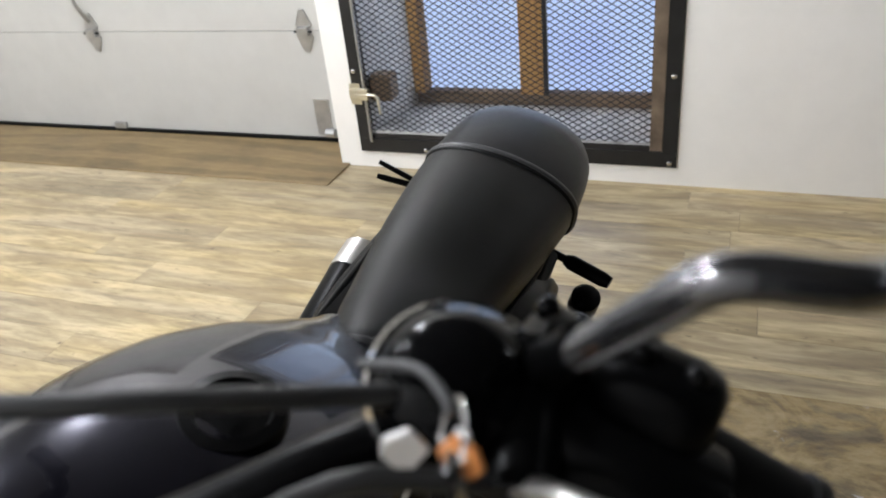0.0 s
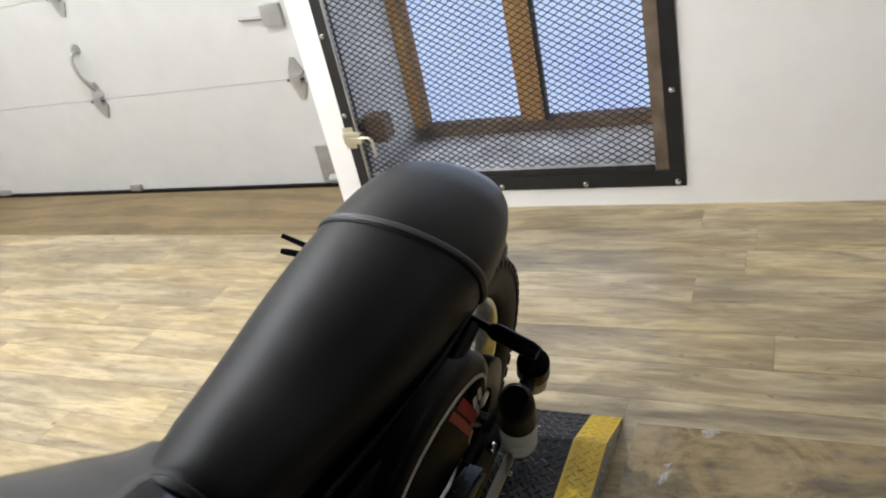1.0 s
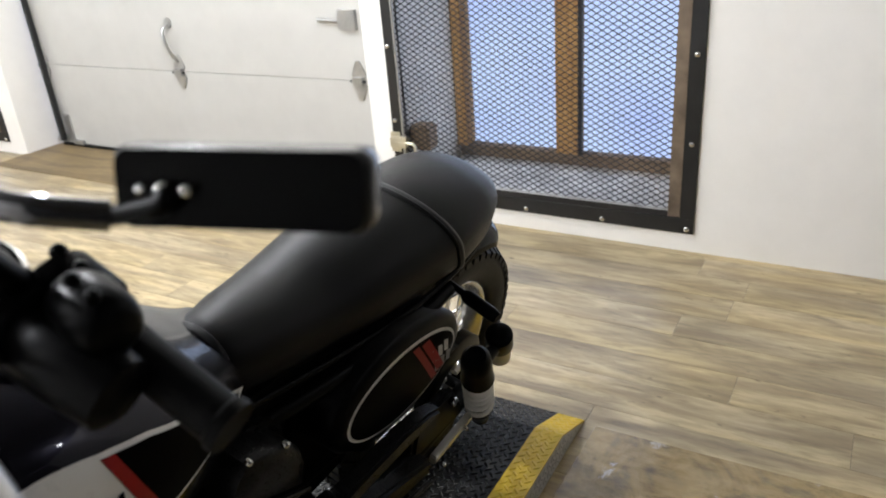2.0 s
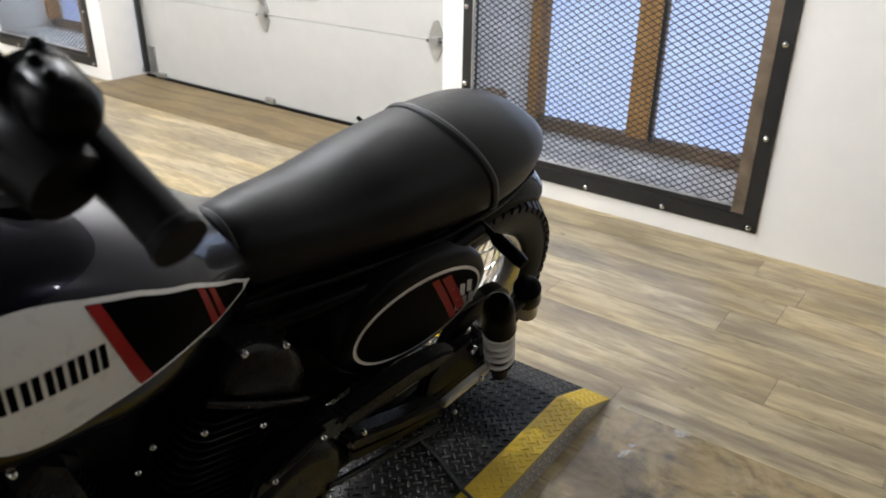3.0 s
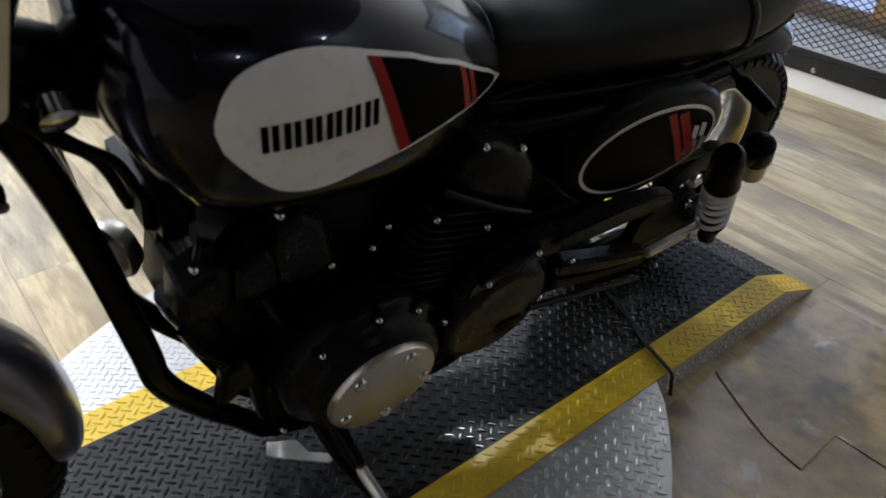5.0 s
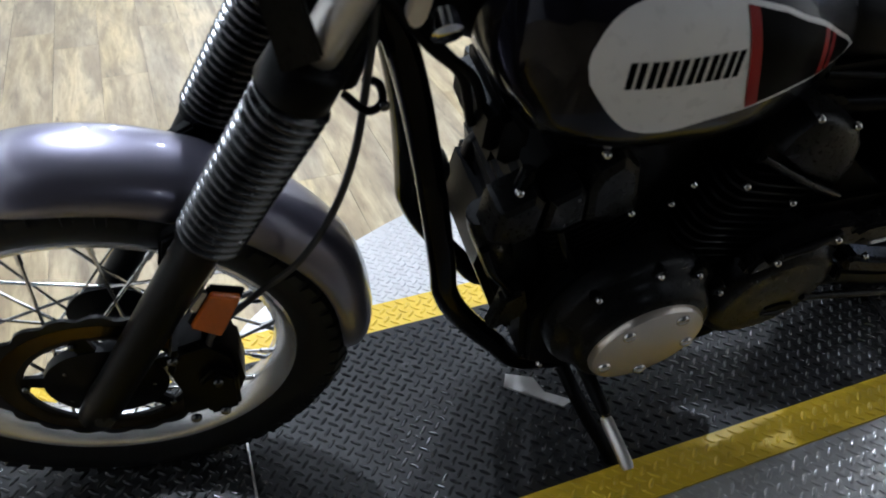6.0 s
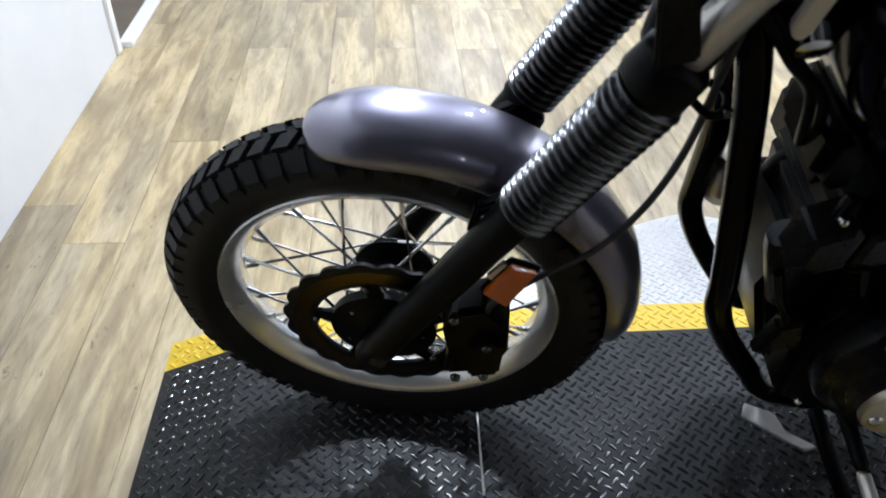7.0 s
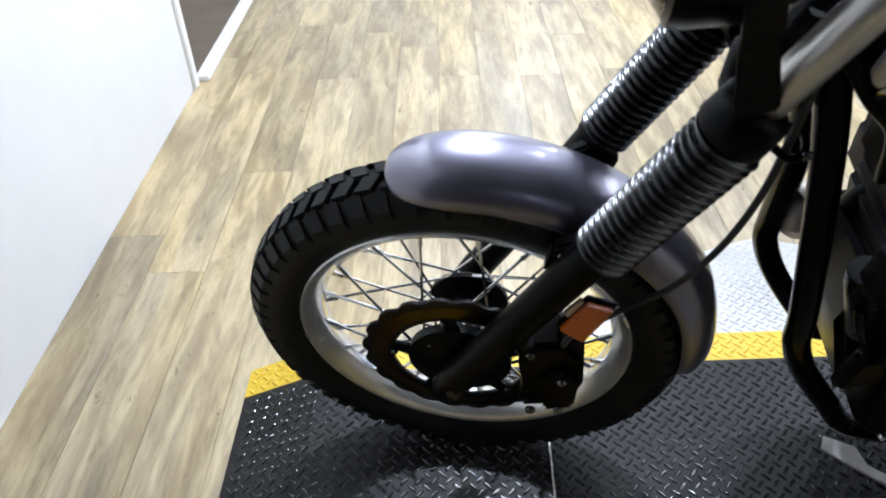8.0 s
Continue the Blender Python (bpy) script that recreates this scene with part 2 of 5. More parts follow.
RIMALU = metallic_paint("polished_rim", (0.82, 0.815, 0.81), 0.8, 0.26, 0.0)
SKID = plate_paint("skid_metal", (0.55, 0.53, 0.50), (0.25, 0.24, 0.22), 0.40, 0.7, 0.55)
ALU = painted("satin_aluminium", (0.60, 0.58, 0.55), 0.32, 0.9, vary=0.12, grain=150.0)
CLUTCHMETAL = painted("champagne_cover", (0.60, 0.545, 0.475), 0.30, 0.92, vary=0.08, grain=250.0)
BOLT = painted("zinc_bolt", (0.60, 0.59, 0.57), 0.16, 1.0, vary=0.1)
DARKBOLT = painted("dark_bolt", (0.10, 0.10, 0.10), 0.2, 1.0, vary=0.2)
HORNMETAL = painted("horn_metal", (0.30, 0.28, 0.245), 0.35, 0.7, vary=0.15)
RIMBLACK = painted("dark_rim", (0.05, 0.05, 0.053), 0.22, 0.8, vary=0.05, bump=0.0)
STALK = painted("dark_chrome", (0.09, 0.09, 0.095), 0.12, 0.9, vary=0.05, bump=0.0, coat=1.0)
WHITEPAINT = painted("white_decal", (0.80, 0.79, 0.77), 0.28, vary=0.03, coat=0.5)
SPRING = painted("white_spring", (0.72, 0.71, 0.69), 0.35, vary=0.06)
REDPAINT = painted("red_decal", (0.26, 0.005, 0.006), 0.3, vary=0.12, gloss=0.2)
BLACKDECAL = painted("black_decal", (0.0012, 0.0012, 0.0013), 0.3, vary=0.1, gloss=0.015)
GREYDECAL = painted("grey_decal", (0.27, 0.26, 0.25), 0.35, vary=0.1)
AMBER = painted("amber_reflector", (0.42, 0.085, 0.003), 0.18, vary=0.25, grain=300.0, bump=0.3)
AMBER.node_tree.nodes["Principled BSDF"].inputs["Specular IOR Level"].default_value = 0.8
# Bronze tint stands in for lamplight reflected on the dark disc.
RINGGLINT = painted("ring_glint", (0.07, 0.046, 0.010), 0.22, 0.9, vary=0.5, grain=25.0)
RESBODY = painted("tan_reservoir", (0.52, 0.47, 0.38), 0.4, 0.3, vary=0.1)
CABLE = painted("black_cable", (0.012, 0.012, 0.012), 0.5, vary=0.1)
KEYTAG = painted("orange_tag", (0.70, 0.28, 0.08), 0.4, vary=0.1)
CORD = painted("yellow_green_cord", (0.35, 0.40, 0.06), 0.5, vary=0.1)
DARKWALL = wall_paint("dark_unseen_wall", (0.045, 0.045, 0.047))
GREYWALL = wall_paint("grey_back_wall", (0.22, 0.22, 0.215))


# ---------------------------------------------------------------- mesh tools
def part(name, bm, mat, parent=None, label="", m=None, smooth=46.0, bevel=0.0):
    """One bmesh as one mesh object, under parent if there is one. m: a pose baked into the mesh."""
    if m is not None:
        bm.transform(m)
    bmesh.ops.recalc_face_normals(bm, faces=bm.faces[:])
    if bevel:
        edges = [e for e in bm.edges if len(e.link_faces) == 2 and e.calc_face_angle(0) > 0.6]
        bmesh.ops.bevel(bm, geom=edges, offset=bevel, segments=2, affect="EDGES", clamp_overlap=True)
    mesh = bpy.data.meshes.new(name)
    bm.to_mesh(mesh)
    bm.free()
    mesh.materials.append(mat)
    if smooth:
        mesh.polygons.foreach_set("use_smooth", [True] * len(mesh.polygons))
        mesh.set_sharp_from_angle(angle=radians(smooth))
    ob = new(name, mesh)
    if parent is not None:
        ob.parent = parent
    if label:
        ob["label"] = label
    return ob


def thing(name, m, label, category, group="", kind=""):
    ob = new(name)
    ob.empty_display_size = 0.1
    ob.matrix_world = m
    return tagged(ob, label, category, group, kind)


def shared(name, mesh, parent, m=None):
    ob = new(name, mesh)
    ob.parent = parent
    if m is not None:
        ob.matrix_local = m
    return ob


def box(x0, y0, z0, x1, y1, z1, bm=None):
    bm = bm or bmesh.new()
    v = [bm.verts.new((x, y, z)) for x in (x0, x1) for y in (y0, y1) for z in (z0, z1)]
    for f in ((0, 1, 3, 2), (4, 6, 7, 5), (0, 4, 5, 1), (2, 3, 7, 6), (0, 2, 6, 4), (1, 5, 7, 3)):
        bm.faces.new([v[i] for i in f])
    return bm


def rings(loops, close=True, caps=True, bm=None):
    """A skin over loops of points, each as long as the other."""
    bm = bm or bmesh.new()
    rows = [[bm.verts.new(p) for p in loop] for loop in loops]
    n = len(rows[0])
    for a, b in zip(rows, rows[1:]):
        for i in range(n if close else n - 1):
            j = (i + 1) % n
            bm.faces.new((a[i], a[j], b[j], b[i]))
    if caps and close:
        bm.faces.new(rows[0])
        bm.faces.new(rows[-1])
    return bm


def smooth_path(points, steps=6):
    """A Catmull-Rom line through the points."""
    p = [Vector(q) for q in points]
    p = [2 * p[0] - p[1]] + p + [2 * p[-1] - p[-2]]
    out = []
    for i in range(1, len(p) - 2):
        for k in range(steps):
            t = k / steps
            a, b, c, d = p[i - 1 : i + 3]
            out.append(0.5 * (2 * b + (c - a) * t + (2 * a - 5 * b + 4 * c - d) * t * t + (3 * b - a - 3 * c + d) * t ** 3))
    return out + [p[-2]]


def tube(points, radius, sides=10, bm=None, squash=1.0):
    """A pipe along a line; radius is one number or one for each point."""
    pts = [Vector(q) for q in points]
    radii = radius if isinstance(radius, (list, tuple)) else [radius] * len(pts)
    loops, side = [], None
    for i, p in enumerate(pts):
        way = (pts[min(i + 1, len(pts) - 1)] - pts[max(i - 1, 0)]).normalized()
        if side is None:
            side = way.orthogonal().normalized()
        side = (side - way * side.dot(way)).normalized()
        up = way.cross(side)
        loops.append([p + radii[i] * (math.cos(2 * math.pi * k / sides) * side + squash * math.sin(2 * math.pi * k / sides) * up) for k in range(sides)])
    return rings(loops, bm=bm)


def lathe(profile, sides=48, axis="Y", bm=None, centre=(0, 0, 0), closed=False):
    """Turns a profile of (radius, along) round an axis. closed: the profile is a ring in itself."""
    bm = bm or bmesh.new()
    cx, cy, cz = centre
    rows = []
    for r, a in profile:
        row = []
        for k in range(sides):
            u, w = r * math.cos(2 * math.pi * k / sides), r * math.sin(2 * math.pi * k / sides)
            row.append(bm.verts.new({"Y": (cx + u, cy + a, cz + w), "X": (cx + a, cy + u, cz + w), "Z": (cx + u, cy + w, cz + a)}[axis]))
        rows.append(row)
    pairs = list(zip(rows, rows[1:])) + ([(rows[-1], rows[0])] if closed else [])
    for a, b in pairs:
        for i in range(sides):
            j = (i + 1) % sides
            bm.faces.new((a[i], a[j], b[j], b[i]))
    if not closed:
        for row in (rows[0], rows[-1]):
            bm.faces.new(row)
    return bm


def prism(outline, a0, a1, axis="Y", bm=None):
    """A flat outline of (u, w) with thickness from a0 to a1 along an axis."""
    put = {"Y": lambda u, w, a: (u, a, w), "Z": lambda u, w, a: (u, w, a), "X": lambda u, w, a: (a, u, w)}[axis]
    return rings([[put(u, w, a) for u, w in outline] for a in (a0, a1)], bm=bm)


def circle_outline(cx, cz, r, n=32, rz=None, turn=0.0):
    out = []
    for k in range(n):
        u, w = r * math.cos(2 * math.pi * k / n), (rz or r) * math.sin(2 * math.pi * k / n)
        out.append((cx + u * math.cos(turn) - w * math.sin(turn), cz + u * math.sin(turn) + w * math.cos(turn)))
    return out


def bolt_mesh(radius, height, mat=None):
    bm = lathe([(radius, 0.0), (radius, -0.35 * height), (radius * 0.90, -0.65 * height), (radius * 0.62, -0.9 * height), (radius * 0.2, -height)], 12)
    bmesh.ops.recalc_face_normals(bm, faces=bm.faces[:])
    mesh = bpy.data.meshes.new("bolt")
    bm.to_mesh(mesh)
    bm.free()
    mesh.materials.append(mat or BOLT)
    mesh.polygons.foreach_set("use_smooth", [True] * len(mesh.polygons))
    mesh.set_sharp_from_angle(angle=radians(60))
    return mesh


# ---------------------------------------------------------------- the room
X_FRONT, X_REAR, Y_NEAR, Y_FAR = -1.744, 2.412, -4.6, 6.4
DOOR_Y0, DOOR_Y1, DOOR_X = 1.162, 4.00, 2.665
WIN_Y0, WIN_Y1, WIN_Z0, WIN_Z1 = -0.286, 1.000, 0.121, 1.60
GLASS_X = 2.80
WALL_BACK = 2.96


def structure(name, bm, mat, label, category, bevel=0.0, smooth=0.0):
    return tagged(part(name, bm, mat, None, "", None, smooth, bevel), label, category, "", "structure")


structure("ground", box(-9, -9, -0.3, 3.0, 12, -0.04), SUBFLOOR, "dark ground under the building", "ground")
floor = structure("floor", box(X_FRONT - 1.6, Y_NEAR, -0.04, WALL_BACK, Y_FAR, -0.004), SUBFLOOR, "wood-look vinyl plank floor, pale and weathered", "floor")
structure("ceiling", box(X_FRONT - 1.6, Y_NEAR, CEILING, WALL_BACK, Y_FAR, CEILING + 0.1), CEIL, "unseen ceiling, darkened to deepen the shade", "ceiling")

# rear wall: piers and lintels round the windows and the door
for n, (y0, y1, z0, z1) in enumerate([(Y_NEAR, WIN_Y0, -0.004, CEILING), (WIN_Y1, DOOR_Y0, -0.004, CEILING), (WIN_Y0, WIN_Y1, -0.004, WIN_Z0), (WIN_Y0, WIN_Y1, WIN_Z1, CEILING),
                                      (DOOR_Y0, DOOR_Y1, 2.15, CEILING), (DOOR_Y1, 4.20, -0.004, CEILING), (5.52, Y_FAR, -0.004, CEILING), (4.20, 5.52, -0.004, WIN_Z0), (4.20, 5.52, WIN_Z1, CEILING)]):
    structure("wall_rear_%d" % (n + 1), box(X_REAR, y0, z0, WALL_BACK, y1, z1), REARWALL, "white painted masonry wall, thick and slightly scuffed", "wall")
# Unseen wall behind the camera, darkened to keep the near side dim.
structure("wall_near", box(X_FRONT - 1.6, Y_NEAR - 0.12, -0.004, WALL_BACK, Y_NEAR, CEILING), DARKWALL, "unseen closing wall, dark to cut bounced light", "wall")
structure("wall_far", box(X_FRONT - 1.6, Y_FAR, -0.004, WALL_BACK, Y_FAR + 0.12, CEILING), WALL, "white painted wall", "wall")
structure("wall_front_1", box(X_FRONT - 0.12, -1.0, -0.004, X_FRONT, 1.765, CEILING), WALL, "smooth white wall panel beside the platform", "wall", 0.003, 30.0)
# Front wall's out-of-view end, made dark so it bounces less light.
structure("wall_front_4", box(X_FRONT - 0.12, Y_NEAR, -0.004, X_FRONT, -1.0, CEILING), DARKWALL, "unseen closing wall, dark to cut bounced light", "wall")
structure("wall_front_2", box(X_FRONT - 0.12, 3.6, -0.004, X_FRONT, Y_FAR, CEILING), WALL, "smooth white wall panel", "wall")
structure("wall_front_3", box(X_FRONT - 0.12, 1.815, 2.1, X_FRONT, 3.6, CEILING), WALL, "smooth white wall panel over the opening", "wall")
structure("trim_1", box(X_FRONT - 0.125, 1.765, 0.0, X_FRONT + 0.012, 1.812, 2.1), TRIM, "white corner trim of the opening", "trim", 0.004, 30.0)
structure("trim_2", box(X_FRONT - 0.01, 1.835, 0.0, X_FRONT + 0.042, 3.6, 0.022), TRIM, "white threshold strip along the opening", "trim", 0.004, 30.0)
structure("wall_back_room", box(X_FRONT - 1.5, 1.9, -0.004, X_FRONT - 0.55, 3.6, 2.1), GREYWALL, "grey unpainted wall behind the opening", "wall")
structure("wall_back_room_side", box(X_FRONT - 1.6, 1.6, -0.004, X_FRONT - 0.13, 1.76, 2.1), GREYWALL, "grey unpainted side wall behind the opening", "wall")
structure("backdrop", box(4.4, -7.0, -4.0, 4.45, 12.0, 6.0), SKYGLOW, "pale blue daylight haze outside", "backdrop")

# ply threshold in front of the roller door
ply = prism([(2.178, 0.001), (2.72, 0.001), (2.72, 0.009), (2.41, 0.009), (2.185, 0.006)], 1.120, DOOR_Y1 + 0.02, "Y")
structure("threshold", ply, PLY, "plywood sheet ramp in front of the garage door", "threshold", 0.002, 30.0)


def garage_door():
    root = thing("garage_door", Matrix.Translation((DOOR_X, -0.012, 0.018)) @ Matrix.Diagonal((1.0, 0.984, 0.986, 1.0)), "cream steel sectional garage door, closed, with galvanised hinges", "garage door", kind="structure")
    y0, y1 = DOOR_Y0 - 0.02, DOOR_Y1 + 0.02
    for n in range(4):
        z0 = -0.002 + n * 0.545
        part("panel", box(0, y0, z0, 0.045, y1, z0 + 0.5435), DOORPAINT, root, bevel=0.002)
    part("weather_seal", box(-0.022, y0 + 0.1, -0.012, 0.002, y1, 0.006), GRIPRUBBER, root, "black rubber seal", bevel=0.003)

    def hinge(y, z, scale=1.0):
        leaf = [(-0.018, 0.0), (-0.045, 0.03), (-0.012, 0.10), (0.012, 0.10), (0.045, 0.03), (0.018, 0.0), (0.045, -0.03), (0.012, -0.10), (-0.012, -0.10), (-0.045, -0.03)]
        h = part("hinge", prism([(y + u * scale, z + w * scale) for u, w in leaf], -0.008, 0.0, "X"), GALV, root, "galvanised hinge", bevel=0.001)
        part("knuckle", box(-0.03, y - 0.032 * scale, z - 0.02, -0.006, y + 0.032 * scale, z + 0.02), GALV, h, bevel=0.004)
        part("roller_pin", tube([(-0.02, y - 0.045, z), (-0.02, y + 0.045, z)], 0.007, 8), DARKSTEEL, h)

    for z in (0.540, 1.085, 1.63):
        hinge(2.718, z)
        hinge(1.425, z + 0.004)
        hinge(4.0, z)
    for y, s in ((1.365, 1), (3.985, -1)):
        corner = part("corner_bracket", box(-0.006, min(y, y + s * 0.085), 0.02, 0.0, max(y, y + s * 0.085), 0.205), GALV, root, "galvanised bracket", bevel=0.001)
        part("roller", tube([(-0.03, y - s * 0.03, 0.04), (-0.03, y + s * 0.02, 0.04)], 0.022, 14), GALV, corner)
    part("bottom_bracket", box(-0.024, 2.680, 0.006, 0.0, 2.760, 0.040), GALV, root, bevel=0.003)
    part("bottom_bracket", box(-0.024, 3.80, 0.004, 0.0, 3.90, 0.032), GALV, root, bevel=0.003)
    grip = part("pull_handle", tube(smooth_path([(-0.01, 2.74, 0.81), (-0.05, 2.745, 0.78), (-0.055, 2.73, 0.70), (-0.03, 2.72, 0.63), (-0.008, 2.72, 0.60)]), 0.010, 10), GALV, root, "bent galvanised pull handle")
    part("handle_plate", prism(circle_outline(2.74, 0.82, 0.03, 16), -0.006, 0.0, "X"), GALV, grip)
    lock = part("slide_lock", box(-0.02, 1.40, 0.795, 0.0, 1.51, 0.895), GALV, root, bevel=0.003)
    part("lock_bar", tube([(-0.012, 1.50, 0.840), (-0.012, 1.64, 0.845)], 0.009, 8), GALV, lock)
    for y in (DOOR_Y0 + 0.085, DOOR_Y1 - 0.03):
        part("track", box(-0.055, y - 0.012, 0.03, -0.02, y + 0.018, 2.2) if y > 3 else box(-0.03, y - 0.075, 0.24, -0.005, y - 0.045, 2.2), DARKSTEEL if y > 3 else GALV, root, "steel roller track", bevel=0.004)


garage_door()


def caged_window(y0, y1, z0, z1, split, name, near):
    """A wooden window set deep in the wall, behind a steel cage."""
    root = thing(name, pose(0, 0, 0), "weathered wooden window behind a bolted expanded-metal steel cage", "window", kind="structure")
    gx = GLASS_X
    sill = part("window_sill", box(X_REAR + 0.002, y0, z0 - 0.002, gx + 0.02, y1, z0 + 0.05), SILLSTONE, root, "dusty grey sill", bevel=0.006)
    frame_ob = part("window_frame", box(gx, y0, z0 + 0.05, gx + 0.07, y1, z0 + 0.106), DIRTYWOOD, root, "worn brown wooden frame", bevel=0.004)
    part("stile", box(gx - 0.03, y1 - 0.140, z0 + 0.106, gx + 0.07, y1 - 0.088, z1), OLDWOOD, frame_ob, bevel=0.004)
    part("stile", box(gx, y0, z0 + 0.106, gx + 0.07, y0 + 0.105, z1), DIRTYWOOD, frame_ob, bevel=0.004)
    part("mullion", box(gx - 0.012, split - 0.055, z0 + 0.106, gx + 0.07, split + 0.055, z1), OLDWOOD, frame_ob, "orange-brown mullion", bevel=0.004)
    part("stop_bead", box(gx - 0.02, split - 0.075, z0 + 0.106, gx - 0.001, split - 0.056, z1), DARKSTEEL, frame_ob)
    part("rail", box(gx, y0 + 0.105, z1 - 0.08, gx + 0.07, y1 - 0.135, z1), OLDWOOD, frame_ob, bevel=0.004)
    for a, b in ((y0 + 0.105, split - 0.055), (split + 0.055, y1 - 0.135)):
        pane = part("pane", box(gx + 0.03, a, z0 + 0.106, gx + 0.034, b, z1 - 0.08), PANE, root)
        pane.visible_shadow = False
    part("jamb_board", prism([(X_REAR + 0.03, y1), (gx + 0.07, y1), (gx + 0.07, y1 - 0.088), (gx - 0.01, y1 - 0.088), (X_REAR + 0.03, y1 - 0.012)], z0 + 0.05, z1, "Z"), JAMB, root, "dusty white splayed reveal")
    part("jamb_board", box(X_REAR + 0.05, y0, z0 + 0.05, gx, y0 + 0.04, z1), OLDWOOD, root, bevel=0.003)
    # cage: angle frame, posts, screen
    c0, c1, b0, b1 = y0 - 0.045, y1 + 0.045, z0 - 0.042, z1 + 0.04
    cage = part("cage_frame", box(X_REAR - 0.010, c0, b0, X_REAR - 0.001, c1, b0 + 0.062), CAGE, root, "dark steel flat-bar cage frame", bevel=0.001)
    part("cage_bar", box(X_REAR - 0.010, c0, b1 - 0.062, X_REAR - 0.001, c1, b1), CAGE, cage, bevel=0.001)
    part("cage_bar", box(X_REAR - 0.010, c0, b0 + 0.062, X_REAR - 0.001, c0 + 0.055, b1 - 0.062), CAGE, cage, bevel=0.001)
    part("cage_bar", box(X_REAR - 0.010, c1 - 0.055, b0 + 0.062, X_REAR - 0.001, c1, b1 - 0.062), CAGE, cage, bevel=0.001)
    part("cage_post", box(X_REAR - 0.002, c0 + 0.056, b0 + 0.062, X_REAR + 0.036, c0 + 0.105, b1 - 0.062), POSTSTEEL, cage, "rust-brown angle post", bevel=0.002)
    part("cage_angle", box(X_REAR - 0.002, c0 + 0.106, b0 + 0.052, X_REAR + 0.03, c1 - 0.056, b0 + 0.085), RUSTY, cage, "", bevel=0.002)
    part("cage_rod", tube([(X_REAR - 0.016, c1 - 0.062, b0 + 0.05), (X_REAR - 0.016, c1 - 0.062, b1 - 0.05)], 0.007, 8), GALV, cage)
    bolt = bolt_mesh(0.012, 0.010)
    for y in np.arange(c0 + 0.027, c1, 0.3435):
        for z in (b0 + 0.02, b1 - 0.02):
            shared("bolt", bolt, cage, pose(X_REAR - 0.010, y, z, 0, 0, -90))
    for z in np.arange(b0 + 0.37, b1 - 0.1, 0.335):
        for y in (c0 + 0.027, c1 - 0.02):
            shared("bolt", bolt, cage, pose(X_REAR - 0.010, y, z, 0, 0, -90))
    # screen of zigzag strands
    w, h, t = 0.0425, 0.0250, 0.0023
    ya, yb, za, zb = c0 + 0.05, c1 - 0.05, b0 + 0.055, b1 - 0.05
    verts, faces = [], []
    cols, rows_n = int((yb - ya) / (w / 2)), int((zb - za) / (h / 2))
    for r in range(rows_n):
        for phase in (r % 2,):
            for k in range(cols + 1):
                up = (k + phase) % 2
                y, z = ya + k * w / 2, za + (r + 0.5) * h / 2 + (up - 0.5) * h / 2
                x = X_REAR + 0.012 + 0.003 * (up - 0.5)
                i = len(verts)
                verts += [(x - 0.0015, y, z - t), (x - 0.0015, y, z + t), (x + 0.002, y, z + t * 0.8), (x + 0.002, y, z - t * 0.8)]
                if k:
                    for a, b in ((0, 1), (1, 2), (2, 3), (3, 0)):
                        faces.append((i - 4 + a, i - 4 + b, i + b, i + a))
    mesh = bpy.data.meshes.new("mesh_screen")
    mesh.from_pydata(verts, [], faces)
    mesh.materials.append(RUSTY)
    tagged(shared("mesh_screen", mesh, cage), "expanded steel mesh", "", "", "stuff")
    if near:
        latch = part("latch", box(X_REAR - 0.036, c1 - 0.085, 0.325, X_REAR - 0.010, c1 + 0.005, 0.375), BRASSY, root, "pale steel slide latch", bevel=0.004)
        part("latch_plate", box(X_REAR - 0.014, c1 - 0.04, 0.30, X_REAR - 0.0105, c1 + 0.012, 0.395), BRASSY, latch, bevel=0.002)
        part("latch_bolt", tube([(X_REAR - 0.03, c1 - 0.02, 0.352), (X_REAR - 0.03, c1 - 0.115, 0.350), (X_REAR - 0.032, c1 - 0.128, 0.338), (X_REAR - 0.034, c1 - 0.135, 0.268)], 0.0075, 8), BRASSY, latch)
        part("lock_box", box(X_REAR + 0.03, c1 - 0.165, 0.300, X_REAR + 0.12, c1 - 0.062, 0.415), DIRTYWOOD, root, "grey-brown block in the window recess", bevel=0.008)


caged_window(WIN_Y0, WIN_Y1, WIN_Z0, WIN_Z1, 0.342, "window_1", True)
caged_window(4.20, 5.52, WIN_Z0, WIN_Z1, 4.86, "window_2", False)


def ceiling_lamp(x, y):
    root = thing("ceiling_lamp", pose(x, y, CEILING), "unseen ceiling lamp with a bare bulb, lit, some added as fill", "lamp", "ceiling lamps")
    part("lamp_base", lathe([(0.05, 0.0), (0.05, -0.02), (0.03, -0.035), (0.02, -0.06)], 20, "Z"), TRIM, root)
    part("bulb", lathe([(0.012, -0.06), (0.022, -0.075), (0.026, -0.088), (0.012, -0.104)], 14, "Z"), BULB, root)


# A fixture for every lamp, the added fill lamps included.
for lx, ly, lw in LAMPS:
    ceiling_lamp(lx, ly)


# ---------------------------------------------------------------- the platform
Z_TOP = 0.0714
X_A, X_B, X_C, X_D = -1.248, -1.080, 1.060, 1.222
Y_IN, Y_OUT = 0.228, 0.3065
platform = thing("motorcycle_platform", pose(0, 0, 0), "low diamond-plate platform, black deck with worn yellow edge stripes", "platform")


def deck_z(x):
    return float(np.interp(x, (X_A, X_B, X_C, X_D), (0.005, Z_TOP, Z_TOP, 0.005)))


